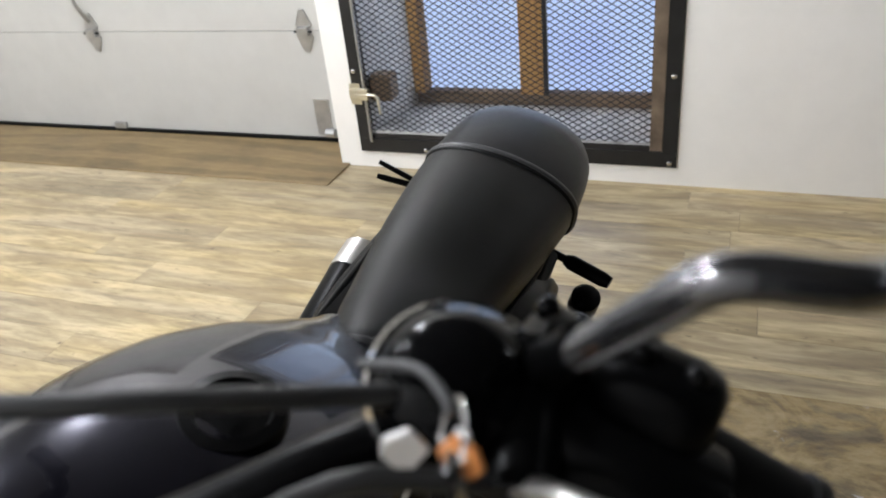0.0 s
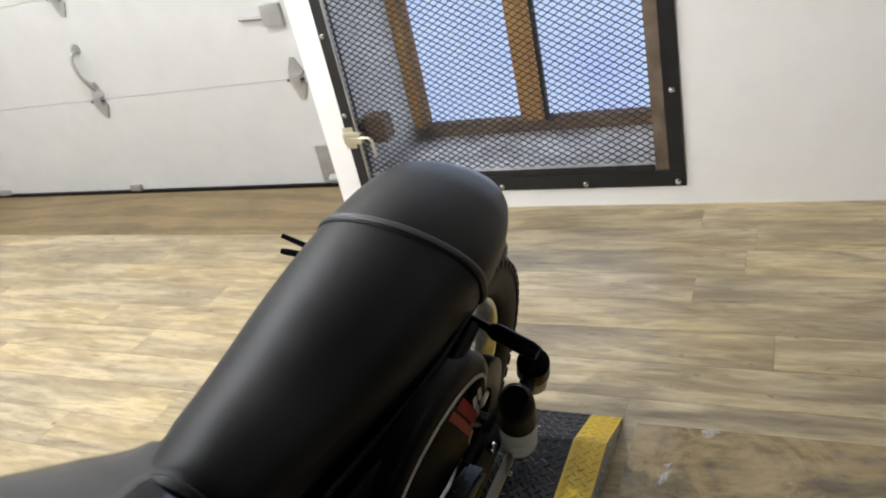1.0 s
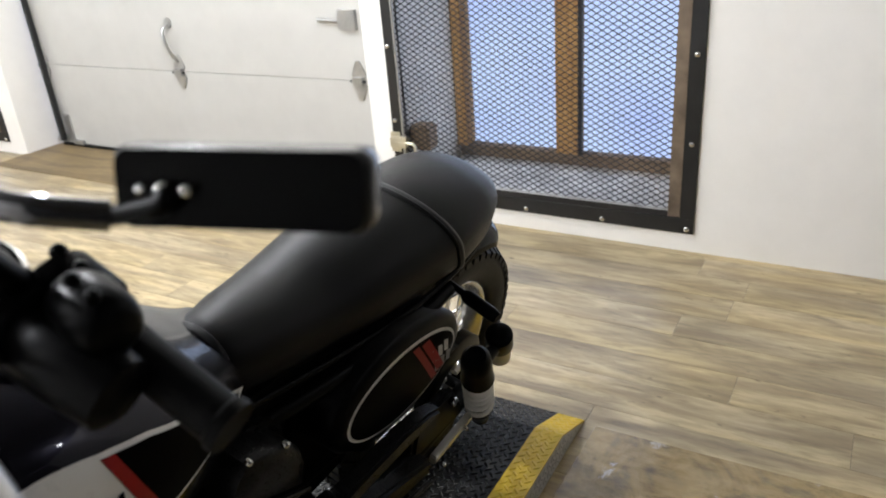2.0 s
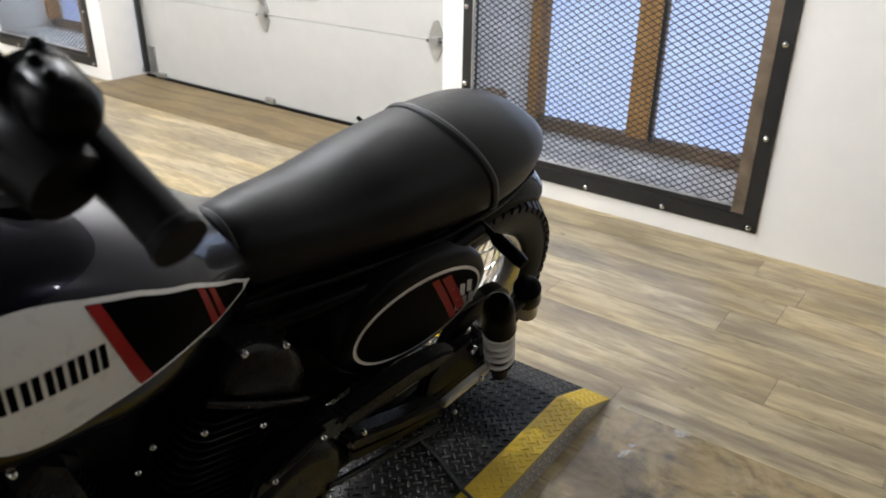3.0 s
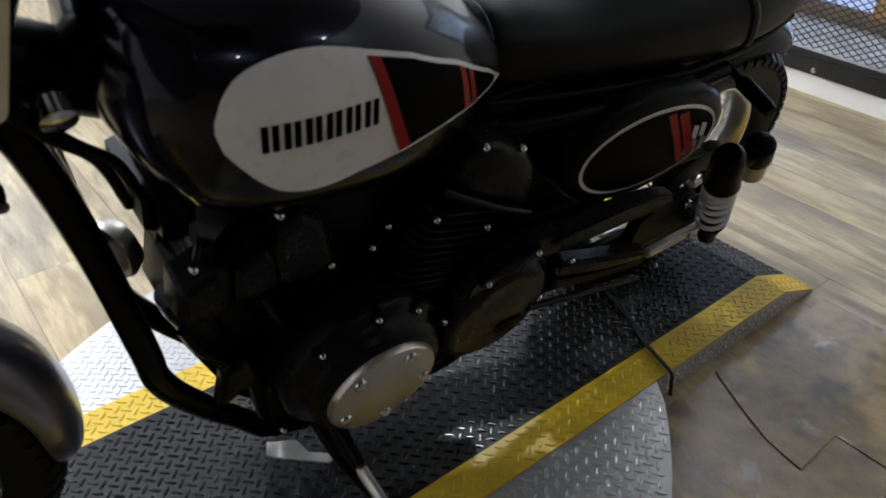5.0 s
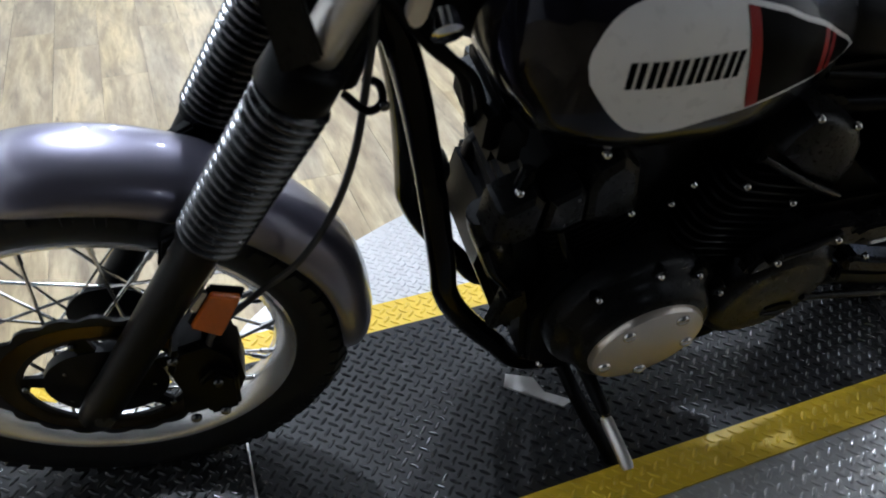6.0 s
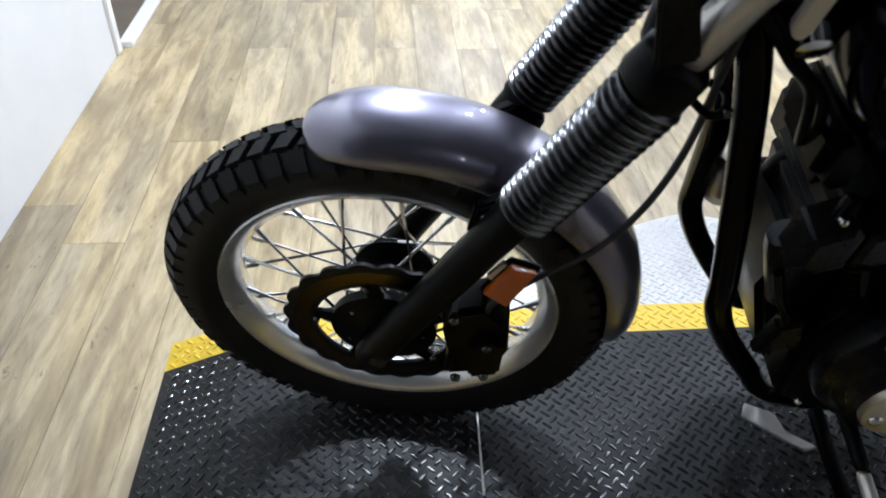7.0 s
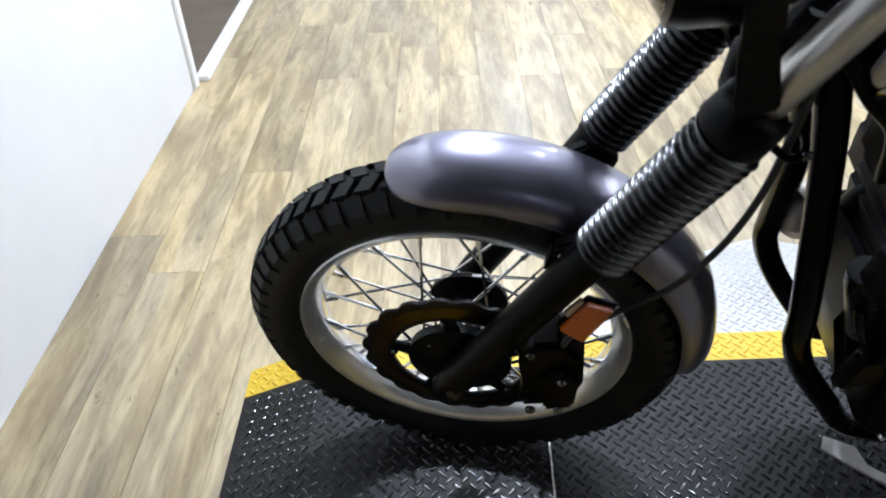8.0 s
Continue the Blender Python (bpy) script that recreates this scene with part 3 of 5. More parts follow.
def strip(y0, y1):
    top = [(X_A, 0.005), (X_B, Z_TOP), (X_C, Z_TOP), (X_D, 0.005)]
    low = [(x, max(0.0005, z - 0.0045)) for x, z in reversed(top)]
    return prism(top + low, y0, y1, "Y")


LUG = 0.0190


def lugs(name, mat, parent, spots):
    """Raised tread lugs; spots: place, tangent along x and normal for each."""
    verts, faces = [], []
    for (p, ex, ey, turn) in spots:
        p, ex, ey = Vector(p), Vector(ex), Vector(ey)
        n = ex.cross(ey)
        c, s = math.cos(turn), math.sin(turn)
        u, v = c * ex + s * ey, c * ey - s * ex
        i = len(verts)
        a, b, h = 0.0124, 0.0036, 0.0021
        for du, dv, dn in ((-a, 0, 0), (-0.55 * a, -b, 0), (0.55 * a, -b, 0), (a, 0, 0), (0.55 * a, b, 0), (-0.55 * a, b, 0), (-0.6 * a, 0, h), (-0.35 * a, -0.45 * b, h), (0.35 * a, -0.45 * b, h), (0.6 * a, 0, h), (0.35 * a, 0.45 * b, h), (-0.35 * a, 0.45 * b, h)):
            verts.append(p + du * u + dv * v + dn * n)
        for k in range(6):
            j = (k + 1) % 6
            faces.append((i + k, i + j, i + 6 + j, i + 6 + k))
        faces.append(tuple(i + 6 + k for k in range(6)))
    mesh = bpy.data.meshes.new(name)
    mesh.from_pydata(verts, [], faces)
    mesh.materials.append(mat)
    ob = tagged(shared(name, mesh, parent), "raised diamond tread", "", "", "stuff")
    return ob


def lattice(u0, u1, v0, v1):
    """Lugs in a basket weave: each points at the middle of its neighbour. Gives place and turn."""
    d = LUG / math.sqrt(2)
    n = int((u1 - u0 + v1 - v0) / d) + 2
    for i in range(-n, n):
        for j in range(-n, n):
            u, v = u0 + 0.004 + (i - j) * d, v0 + 0.006 + (i + j) * d
            if u0 < u < u1 and v0 < v < v1:
                yield u, v, radians(45 if (i + j) % 2 else -45)


def deck_spots(y0, y1):
    out = []
    for x, y, turn in lattice(X_A + 0.010, X_D - 0.010, y0 + 0.006, y1 - 0.006):
        slope = (deck_z(x + 0.005) - deck_z(x - 0.005)) / 0.01
        out.append(((x, y, deck_z(x)), Vector((1, 0, slope)).normalized(), (0, 1, 0), turn))
    return out


deck = part("deck_plate", strip(-Y_IN, Y_IN), PLATE_BLACK, platform, "black painted diamond plate", smooth=0)
lugs("tread", PLATE_TREAD, deck, deck_spots(-Y_IN, Y_IN))
for s in (-1, 1):
    a, b = sorted((s * (Y_IN + 0.0003), s * Y_OUT))
    edge = part("edge_stripe", strip(a, b), PLATE_YELLOW, platform, "scuffed yellow painted edge", smooth=0)
    lugs("tread", PLATE_YELLOW, edge, deck_spots(a, b))
    skirt = part("side_skirt", prism([(X_A, 0.0), (X_A, 0.004), (X_B, Z_TOP - 0.003), (X_C, Z_TOP - 0.003), (X_D, 0.004), (X_D, 0.0)], s * (Y_OUT - 0.008), s * (Y_OUT - 0.0005), "Y"), PLATE_SILVER, platform, "bare metal side skirt", smooth=0)
    spots = []
    for x, z, turn in lattice(X_A + 0.012, X_D - 0.012, 0.006, Z_TOP - 0.006):
        if z < deck_z(x) - 0.012:
            spots.append(((x, s * (Y_OUT - 0.0005), z), (1, 0, 0), (0, 0, -s), turn))
    lugs("tread", SILVER_TREAD, skirt, [(p, ex, (0, 0, 1), t) if s < 0 else (p, (-1, 0, 0), (0, 0, 1), t) for p, ex, ey, t in spots])

# sloping side wings with rounded corners
WING_OUT = 0.41


def wing_reach(x):
    """How far the wing runs out from the stripe at x."""
    u = min(1.0, abs((x + 0.02) / 0.59))
    return WING_OUT * (1 - u ** 1.25) ** (1 / 1.25)


for s in (-1, 1):
    top, low = [], []
    xs = [-0.61 + 1.18 * k / 48 for k in range(49)]

    def wing_point(x, f, drop=0.0):
        out = wing_reach(x) * f
        return Vector((x, s * (Y_OUT + 0.001 + out), Z_TOP - 0.004 - 0.062 * out / WING_OUT - drop))

    bm = bmesh.new()
    grid = [[bm.verts.new(wing_point(x, f)) for f in (0, 0.25, 0.5, 0.75, 1.0)] for x in xs]
    under = [[bm.verts.new(wing_point(x, f, 0.004)) for f in (0, 0.25, 0.5, 0.75, 1.0)] for x in xs]
    for g, flip in ((grid, False), (under, True)):
        for a, b in zip(g, g[1:]):
            for i in range(4):
                f = (a[i], b[i], b[i + 1], a[i + 1])
                bm.faces.new(f)
    for a, b, c, d in zip(grid, grid[1:], under, under[1:]):
        bm.faces.new((a[4], b[4], d[4], c[4]))
        bm.faces.new((a[0], c[0], d[0], b[0]))
    wing = part("side_wing", bm, PLATE_SILVER, platform, "bare aluminium diamond-plate wing", smooth=0)
    spots = []
    for x, out, turn in lattice(-0.60, 0.56, 0.006, WING_OUT):
        if out < wing_reach(x) - 0.012:
            e2 = Vector((0, s, -0.062 / WING_OUT)).normalized()
            spots.append((Vector((x, s * (Y_OUT + 0.001 + out), Z_TOP - 0.004 - 0.062 * out / WING_OUT)), Vector((s, 0, 0)), e2, turn))
    lugs("tread", SILVER_TREAD, wing, spots)


# ---------------------------------------------------------------- the motorcycle
# bike frame: x to the rear, y to the bike's right, z up; it leans on its side stand
B = Matrix.Translation((0.0, 0.07, 0.0735)) @ pose(0, 0, 0, 0, 0, -2) @ pose(0, 0, 0, 16, 0, 0)
W = B.inverted() @ (Matrix.Translation((-0.782, 0.0073, 0.3998)) @ pose(0, 0, 0, 0, 0, -9.64) @ pose(0, 0, 0, 13.0, 0, 0))
bike = thing("motorcycle", B, "black retro scrambler motorcycle leaning on its side stand", "motorcycle")
UNIT = Matrix.Identity(4)


def catmull(table, x, col):
    xs = [row[0] for row in table]
    x = min(max(x, xs[0]), xs[-1])
    i = max(k for k in range(len(xs) - 1) if xs[k] <= x)
    t = (x - xs[i]) / (xs[i + 1] - xs[i])
    p1, p2 = table[i][col], table[i + 1][col]
    p0, p3 = table[max(i - 1, 0)][col], table[min(i + 2, len(xs) - 1)][col]
    m1, m2 = (p2 - p0) / 2, (p3 - p1) / 2
    return (2 * t ** 3 - 3 * t * t + 1) * p1 + (t ** 3 - 2 * t * t + t) * m1 + (3 * t * t - 2 * t ** 3) * p2 + (t ** 3 - t * t) * m2


# ---- wheels
def tyre_profile(rim_r, outer_r, half):
    side = 0.5 * (rim_r + outer_r)
    return [(rim_r - 0.006, -half * 0.60), (rim_r + 0.012, -half * 0.86), (side, -half), (outer_r - 0.022, -half * 0.90), (outer_r - 0.010, -half * 0.66), (outer_r - 0.004, -half * 0.33), (outer_r - 0.003, 0.0),
            (outer_r - 0.004, half * 0.33), (outer_r - 0.010, half * 0.66), (outer_r - 0.022, half * 0.90), (side, half), (rim_r + 0.012, half * 0.86), (rim_r - 0.006, half * 0.60)]


def tread_blocks(outer_r, half, count, parent, m):
    """Knobby blocks over the crown of a tyre, four rows of alike blocks."""

    def crown(f, lift):
        return half * f, outer_r - 0.003 - 0.026 * abs(f) ** 2.6 + lift

    step = 2 * math.pi / count
    for f0, f1, skew, gap, off in ((-1.0, -0.55, 0.25, 0.66, 0.0), (-0.48, -0.03, -0.75, 0.70, 0.5), (0.03, 0.48, 0.75, 0.70, 0.0), (0.55, 1.0, -0.25, 0.66, 0.5)):
        bm, vs, mid = bmesh.new(), [], 0.5 * (f0 + f1)
        for lift in (-0.004, 0.0090):
            grow = 0.93 if lift > 0 else 1.0
            for f, e in ((f0, 0), (f1, 0), (f1, 1), (f0, 1)):
                ff = mid + (f - mid) * grow
                y, r = crown(ff, lift)
                a = step * (gap * ((e - 0.5) * grow) + skew * (ff - mid))
                vs.append(bm.verts.new((r * math.cos(a), y, r * math.sin(a))))
        for q in ((4, 5, 6, 7), (0, 1, 5, 4), (1, 2, 6, 5), (2, 3, 7, 6), (3, 0, 4, 7)):
            bm.faces.new([vs[i] for i in q])
        bmesh.ops.recalc_face_normals(bm, faces=bm.faces[:])
        mesh = bpy.data.meshes.new("tread_block")
        bm.to_mesh(mesh)
        bm.free()
        mesh.materials.append(RUBBER)
        for k in range(count):
            shared("tread_block", mesh, parent, m @ Matrix.Rotation(-step * (k + off), 4, "Y"))


def wheel(name, m, rim_r, outer_r, half, rim_half, spokes, rim_mat, hub_mat):
    rim_prof = [(rim_r, -rim_half), (rim_r - 0.004, -rim_half - 0.003), (rim_r - 0.013, -rim_half), (rim_r - 0.020, -rim_half * 0.72), (rim_r - 0.030, -rim_half * 0.45), (rim_r - 0.034, 0),
                (rim_r - 0.030, rim_half * 0.45), (rim_r - 0.020, rim_half * 0.72), (rim_r - 0.013, rim_half), (rim_r - 0.004, rim_half + 0.003), (rim_r, rim_half), (rim_r - 0.012, rim_half * 0.6), (rim_r - 0.014, 0), (rim_r - 0.012, -rim_half * 0.6)]
    rim = part(name, lathe(rim_prof, 96, closed=True), rim_mat, bike, "spoked wheel with a polished aluminium rim", m)
    bm = lathe(tyre_profile(rim_r, outer_r, half), 96, closed=True)
    part("tyre", bm, RUBBER, rim, "black block-pattern tyre", m)
    tread_blocks(outer_r, half, 58, rim, m)
    part("hub", lathe([(0.018, -0.075), (0.045, -0.062), (0.062, -0.055), (0.062, -0.046), (0.036, -0.036), (0.034, 0.036), (0.062, 0.046), (0.062, 0.055), (0.045, 0.062), (0.018, 0.075)], 40), hub_mat, rim, "", m)
    part("axle", tube([(0, -0.125, 0), (0, 0.125, 0)], 0.012, 14), DARKSTEEL, rim, "", m)
    for k in range(spokes):
        side = 1 if k % 2 else -1
        a = 2 * math.pi * (k + 0.3) / spokes
        sweep = radians(58) * (1 if (k // 2) % 2 else -1)
        p = Vector((0.057 * math.cos(a + sweep), side * 0.052, 0.057 * math.sin(a + sweep)))
        q = Vector(((rim_r - 0.030) * math.cos(a), side * 0.006, (rim_r - 0.030) * math.sin(a)))
        n = q + (p - q).normalized() * 0.022
        bm = tube([p, n], 0.0024, 6)
        tube([n, q], 0.0042, 6, bm)
        part("spoke", bm, BOLT, rim, "", m)
    return rim


front = wheel("front_wheel", W, 0.2550, 0.3300, 0.050, 0.032, 36, RIMALU, BLACKSATIN)
rear_m = pose(0.805, 0.0, 0.328)
rear = wheel("rear_wheel", rear_m, 0.2310, 0.3270, 0.070, 0.045, 36, RIMALU, BLACKSATIN)


def wave_disc(m, r, y, parent, waves=20):
    """A thin brake disc with a wavy rim, holes and a carrier."""
    outer, inner = [], []
    n = waves * 8
    for k in range(n):
        a = 2 * math.pi * k / n
        rr = r - 0.007 * (0.5 + 0.5 * math.cos(waves * a)) ** 2.0
        outer.append((rr * math.cos(a), rr * math.sin(a)))
        inner.append(((r - 0.048) * math.cos(a), (r - 0.048) * math.sin(a)))
    bm = bmesh.new()
    rows = [[bm.verts.new((u, yy, w)) for u, w in loop] for loop, yy in ((outer, y - 0.0025), (outer, y + 0.0025), (inner, y + 0.0025), (inner, y - 0.0025))]
    for a, b in zip(rows, rows[1:] + rows[:1]):
        for i in range(n):
            j = (i + 1) % n
            bm.faces.new((a[i], a[j], b[j], b[i]))
    disc = part("brake_disc", bm, DISCSTEEL, parent, "dark wave-edged brake disc", m)
    part("disc_ring", lathe([(r - 0.040, y - 0.0033), (r - 0.016, y - 0.0033), (r - 0.016, y - 0.0027), (r - 0.040, y - 0.0027)], 72, closed=True), RINGGLINT, disc, "swept ring, tinted as if catching yellow lamplight", m)
    bm = lathe([(0.030, y - 0.004), (0.072, y - 0.004), (0.072, y + 0.004), (0.030, y + 0.004)], 48, closed=True)
    for k in range(5):
        a = 2 * math.pi * k / 5 + 0.4
        c, s = math.cos(a), math.sin(a)
        loop = [(0.066, -0.013), (r - 0.044, -0.009), (r - 0.044, 0.009), (0.066, 0.013)]
        prism([(u * c - w * s, u * s + w * c) for u, w in loop], y - 0.003, y + 0.003, "Y", bm)
    part("disc_carrier", bm, BLACKSATIN, disc, "", m)
    bolt = bolt_mesh(0.0055, 0.007, DARKBOLT)
    for k in range(10):
        a, rr = 2 * math.pi * (k // 2) / 5 + 0.4 + (0.09 if k % 2 else -0.55), (r - 0.050 if k % 2 else 0.058)
        shared("bolt", bolt, disc, m @ pose(rr * math.cos(a), y - 0.004, rr * math.sin(a)))
    part("hub_cap", lathe([(0.078, y + 0.01), (0.078, y - 0.005), (0.060, y - 0.010), (0.044, y - 0.014), (0.024, y - 0.020)], 32), BLACKSATIN, disc, "", m)
    return disc


wave_disc(W, 0.149, -0.062, front)
wave_disc(rear_m, 0.149, 0.075, rear)
part("belt_pulley", lathe([(0.115, -0.100), (0.120, -0.098), (0.120, -0.072), (0.115, -0.070), (0.06, -0.072), (0.06, -0.098)], 60, closed=True), BLACKSATIN, rear, "", rear_m)
for k in range(5):
    a = 2 * math.pi * k / 5
    part("pulley_spoke", tube([(0.03 * math.cos(a), -0.085, 0.03 * math.sin(a)), (0.115 * math.cos(a + 0.25), -0.085, 0.115 * math.sin(a + 0.25))], 0.010, 8), ALU, rear, "", rear_m)

# ---- front fork in the steered frame
RAKE = Vector((0.4985, 0.0, 0.8669))
ACROSS = Vector((0.8669, 0.0, -0.4985))


def fork_at(s, y, off=0.0):
    return Vector((-0.006, y, -0.004)) + RAKE * s + ACROSS * off


for side in (-1, 1):
    y = 0.100 * side
    fork = part("fork_leg", tube([fork_at(-0.030, y), fork_at(-0.022, y), fork_at(0.03, y), fork_at(0.05, y), fork_at(0.37, y), fork_at(0.390, y)], [0.018, 0.024, 0.026, 0.0245, 0.0255, 0.026], 20), BLACKSATIN, bike, "black fork slider", W)
    loops = []
    n = 19
    pts, radii = [], []
    for k in range(n * 8 + 1):
        s = 0.372 + 0.206 * k / (n * 8)
        pts.append(fork_at(s, y, 0.004))
        radii.append((0.0300 + 0.0015 * k / (n * 8)) + 0.0066 * (0.5 - 0.5 * math.cos(2 * math.pi * k / 8)))
    part("gaiter", tube(pts, radii, 28), GAITER, fork, "ribbed rubber fork gaiter", W, 85.0)
    part("gaiter_clip", tube([fork_at(0.362, y), fork_at(0.376, y)], 0.0285, 20), BLACKSATIN, fork, "", W)
    part("tube_cover", tube([fork_at(0.620, y, 0.002), fork_at(0.624, y, 0.002), fork_at(0.80, y, 0.002), fork_at(0.806, y, 0.002)], [0.018, 0.0198, 0.0198, 0.018], 28), ALU, fork, "satin silver upper fork tube", W)
    part("fork_cap", tube([fork_at(0.842, y), fork_at(0.862, y), fork_at(0.872, y)], [0.020, 0.019, 0.014], 16), CHROME, fork, "", W)

for s0, s1, name in ((0.577, 0.622, "lower_clamp"), (0.805, 0.842, "upper_clamp")):
    bm = bmesh.new()
    for side in (-1, 1):
        tube([fork_at(s0, 0.1 * side), fork_at(s0 + 0.005, 0.1 * side), fork_at(s1 - 0.006, 0.1 * side), fork_at(s1, 0.1 * side)], [0.033, 0.037, 0.035, 0.029], 24, bm)
    tube([fork_at((s0 + s1) / 2, -0.1, 0.006), fork_at((s0 + s1) / 2, 0.0, 0.035), fork_at((s0 + s1) / 2, 0.1, 0.006)], [0.017, 0.024, 0.017], 12, bm)
    part(name, bm, BLACKSATIN, bike, "black triple clamp", W)
part("headlight_stay", prism([(0.406, 0.668), (0.424, 0.662), (0.399, 0.566), (0.394, 0.558), (0.386, 0.558), (0.381, 0.570)], -0.106, -0.094, "Y"), ALU, bike, "silver strip beside the fork", W, bevel=0.002)
for side in (-1, 1):
    part("clamp_arm", tube([fork_at(0.600, 0.1 * side, 0.0), fork_at(0.606, 0.06 * side, -0.010), fork_at(0.620, 0.02 * side, 0.0)], [0.022, 0.017, 0.020], 10), BLACKSATIN, bike, "", W)
for side in (-1, 1):
    part("lamp_stay", prism([(0.276, 0.535), (0.266, 0.600), (0.258, 0.690), (0.288, 0.690), (0.298, 0.605), (0.312, 0.548)], side * 0.128, side * 0.118, "Y"), COVERGREY, bike, "dark headlight stay", W, bevel=0.003)
part("steering_stem", tube([fork_at(0.56, 0, 0.045), fork_at(0.86, 0, 0.045)], 0.030, 20), BLACKSATIN, bike, "", W)

# front fender
def fender_loops():
    rows = []
    for n in range(97):
        k = n / 2
        a = radians(104 - 112 * k / 48)
        r = 0.369 + 0.009 * math.sin(math.pi * k / 48) - 0.010 * max(0.0, (k - 34) / 14)
        end = 1.0
        if k < 8:
            end = math.sqrt(1 - ((8 - k) / 8.05) ** 2)
        if k > 40:
            end = math.sqrt(1 - ((k - 40) / 8.05) ** 2)
        half = 0.0625 * (0.12 + 0.88 * end ** 0.8)
        depth = 0.045 * (0.30 + 0.70 * end)
        r -= (0.026 if k < 24 else 0.012) * (1.0 - end) ** 1.3
        outer = []
        for j in range(17):
            f = -1 + 2 * j / 16
            yy = half * math.sin(f * math.pi / 2 * 0.98)
            drop = depth * (1 - math.cos(f * math.pi / 2)) ** 1.15
            outer.append((yy, r - drop))
        inner = [(yy * 0.95, rr - 0.005) for yy, rr in reversed(outer)]
        rows.append([(rr * math.cos(a), yy, rr * math.sin(a)) for yy, rr in outer + inner])
    return rows


fender = part("front_fender", rings(fender_loops()), FENDERPAINT, bike, "violet metallic front fender, lightened in place of lamplight", W, 50.0)
part("fender_bracket", prism([(0.118, 0.255), (0.128, 0.300), (0.165, 0.322), (0.205, 0.300), (0.190, 0.255), (0.150, 0.235)], -0.088, -0.068, "Y"), BLACKSATIN, fender, "", W, bevel=0.004)
part("fender_bracket", prism([(0.118, 0.255), (0.128, 0.300), (0.165, 0.322), (0.205, 0.300), (0.190, 0.255), (0.150, 0.235)], 0.068, 0.088, "Y"), BLACKSATIN, fender, "", W, bevel=0.004)
bolt_s = bolt_mesh(0.006, 0.005, DARKBOLT)
for u, w in ((0.140, 0.288), (0.178, 0.285)):
    shared("bolt", bolt_s, fender, W @ pose(u, -0.088, w))

# caliper, reflector, hose
cal = part("brake_caliper", prism([(0.090, -0.055), (0.125, -0.045), (0.165, -0.030), (0.182, 0.02), (0.180, 0.085), (0.150, 0.125), (0.105, 0.110), (0.090, 0.06), (0.098, 0.0)], -0.105, -0.045, "Y"), BLACKSATIN, bike, "black brake caliper", W, bevel=0.008)
part("caliper_body", prism([(0.128, -0.035), (0.172, -0.02), (0.176, 0.055), (0.15, 0.08), (0.126, 0.05)], -0.118, -0.100, "Y"), BLACKSATIN, cal, "", W, bevel=0.005)
for u, w in ((0.108, 0.118), (0.150, -0.02), (0.152, 0.055), (0.110, -0.03)):
    shared("bolt", bolt_mesh(0.0075, 0.008, DARKBOLT), cal, W @ pose(u, -0.118, w))
refl = part("reflector_bracket", prism([(0.138, 0.190), (0.172, 0.256), (0.210, 0.244), (0.176, 0.164)], -0.120, -0.114, "Y"), BLACKSATIN, bike, "", W, bevel=0.002)
part("reflector", prism([(0.143, 0.194), (0.174, 0.250), (0.204, 0.240), (0.173, 0.170)], -0.129, -0.120, "Y"), AMBER, refl, "amber side reflector", W, bevel=0.0015)
part("reflector_stay", prism([(0.147, 0.221), (0.165, 0.250), (0.169, 0.246), (0.152, 0.215)], -0.122, -0.116, "Y"), ALU, refl, "", W)
part("brake_hose", tube(smooth_path([(-0.440, -0.060, 0.900), (-0.448, -0.070, 0.830), (-0.464, -0.090, 0.745), (-0.490, -0.100, 0.665), (-0.530, -0.102, 0.590), (-0.580, -0.100, 0.540), (-0.640, -0.105, 0.480), (-0.650, -0.11, 0.43)]), 0.0043, 10), CABLE, bike, "black brake hose")
clipp = part("hose_clip", tube(smooth_path([(-0.470, -0.062, 0.800), (-0.452, -0.085, 0.795), (-0.436, -0.082, 0.800), (-0.434, -0.062, 0.806), (-0.448, -0.052, 0.808)]), 0.0045, 8), BLACKSATIN, bike, "")
shared("bolt", bolt_mesh(0.006, 0.006, DARKBOLT), clipp, pose(-0.436, -0.088, 0.802))

# ---- tank
TANK = [(-0.342, 0.030, 0.905, 0.030), (-0.334, 0.070, 0.900, 0.064), (-0.314, 0.115, 0.886, 0.092), (-0.276, 0.150, 0.864, 0.120), (-0.20, 0.166, 0.850, 0.135), (-0.12, 0.167, 0.840, 0.134), (-0.04, 0.160, 0.824, 0.124), (0.04, 0.137, 0.808, 0.102), (0.11, 0.104, 0.796, 0.072), (0.175, 0.072, 0.786, 0.048)]
TANK_N, TANK_TOP = 3.4, 2.8


def tank_side(x, z):
    w, c, h = (catmull(TANK, x, k) for k in (1, 2, 3))
    n = TANK_TOP if z > c else TANK_N
    return w * (1 - min(0.999, abs((z - c) / h)) ** n) ** (1 / n)


loops = []
for k in range(57):
    x = TANK[0][0] + (TANK[-1][0] - TANK[0][0]) * (k / 56) ** 1.15
    w, c, h = (catmull(TANK, x, n) for n in (1, 2, 3))
    loop = []
    for j in range(40):
        a = 2 * math.pi * j / 40
        ca, sa = math.cos(a), math.sin(a)
        e = 2 / (TANK_TOP if sa > 0 else TANK_N)
        loop.append((x, w * math.copysign(abs(ca) ** e, ca), c + h * math.copysign(abs(sa) ** e, sa)))
    loops.append(loop)
tank = part("fuel_tank", rings(loops), TANKPAINT, bike, "violet metallic fuel tank, darkened in place of shade", None, 60.0)
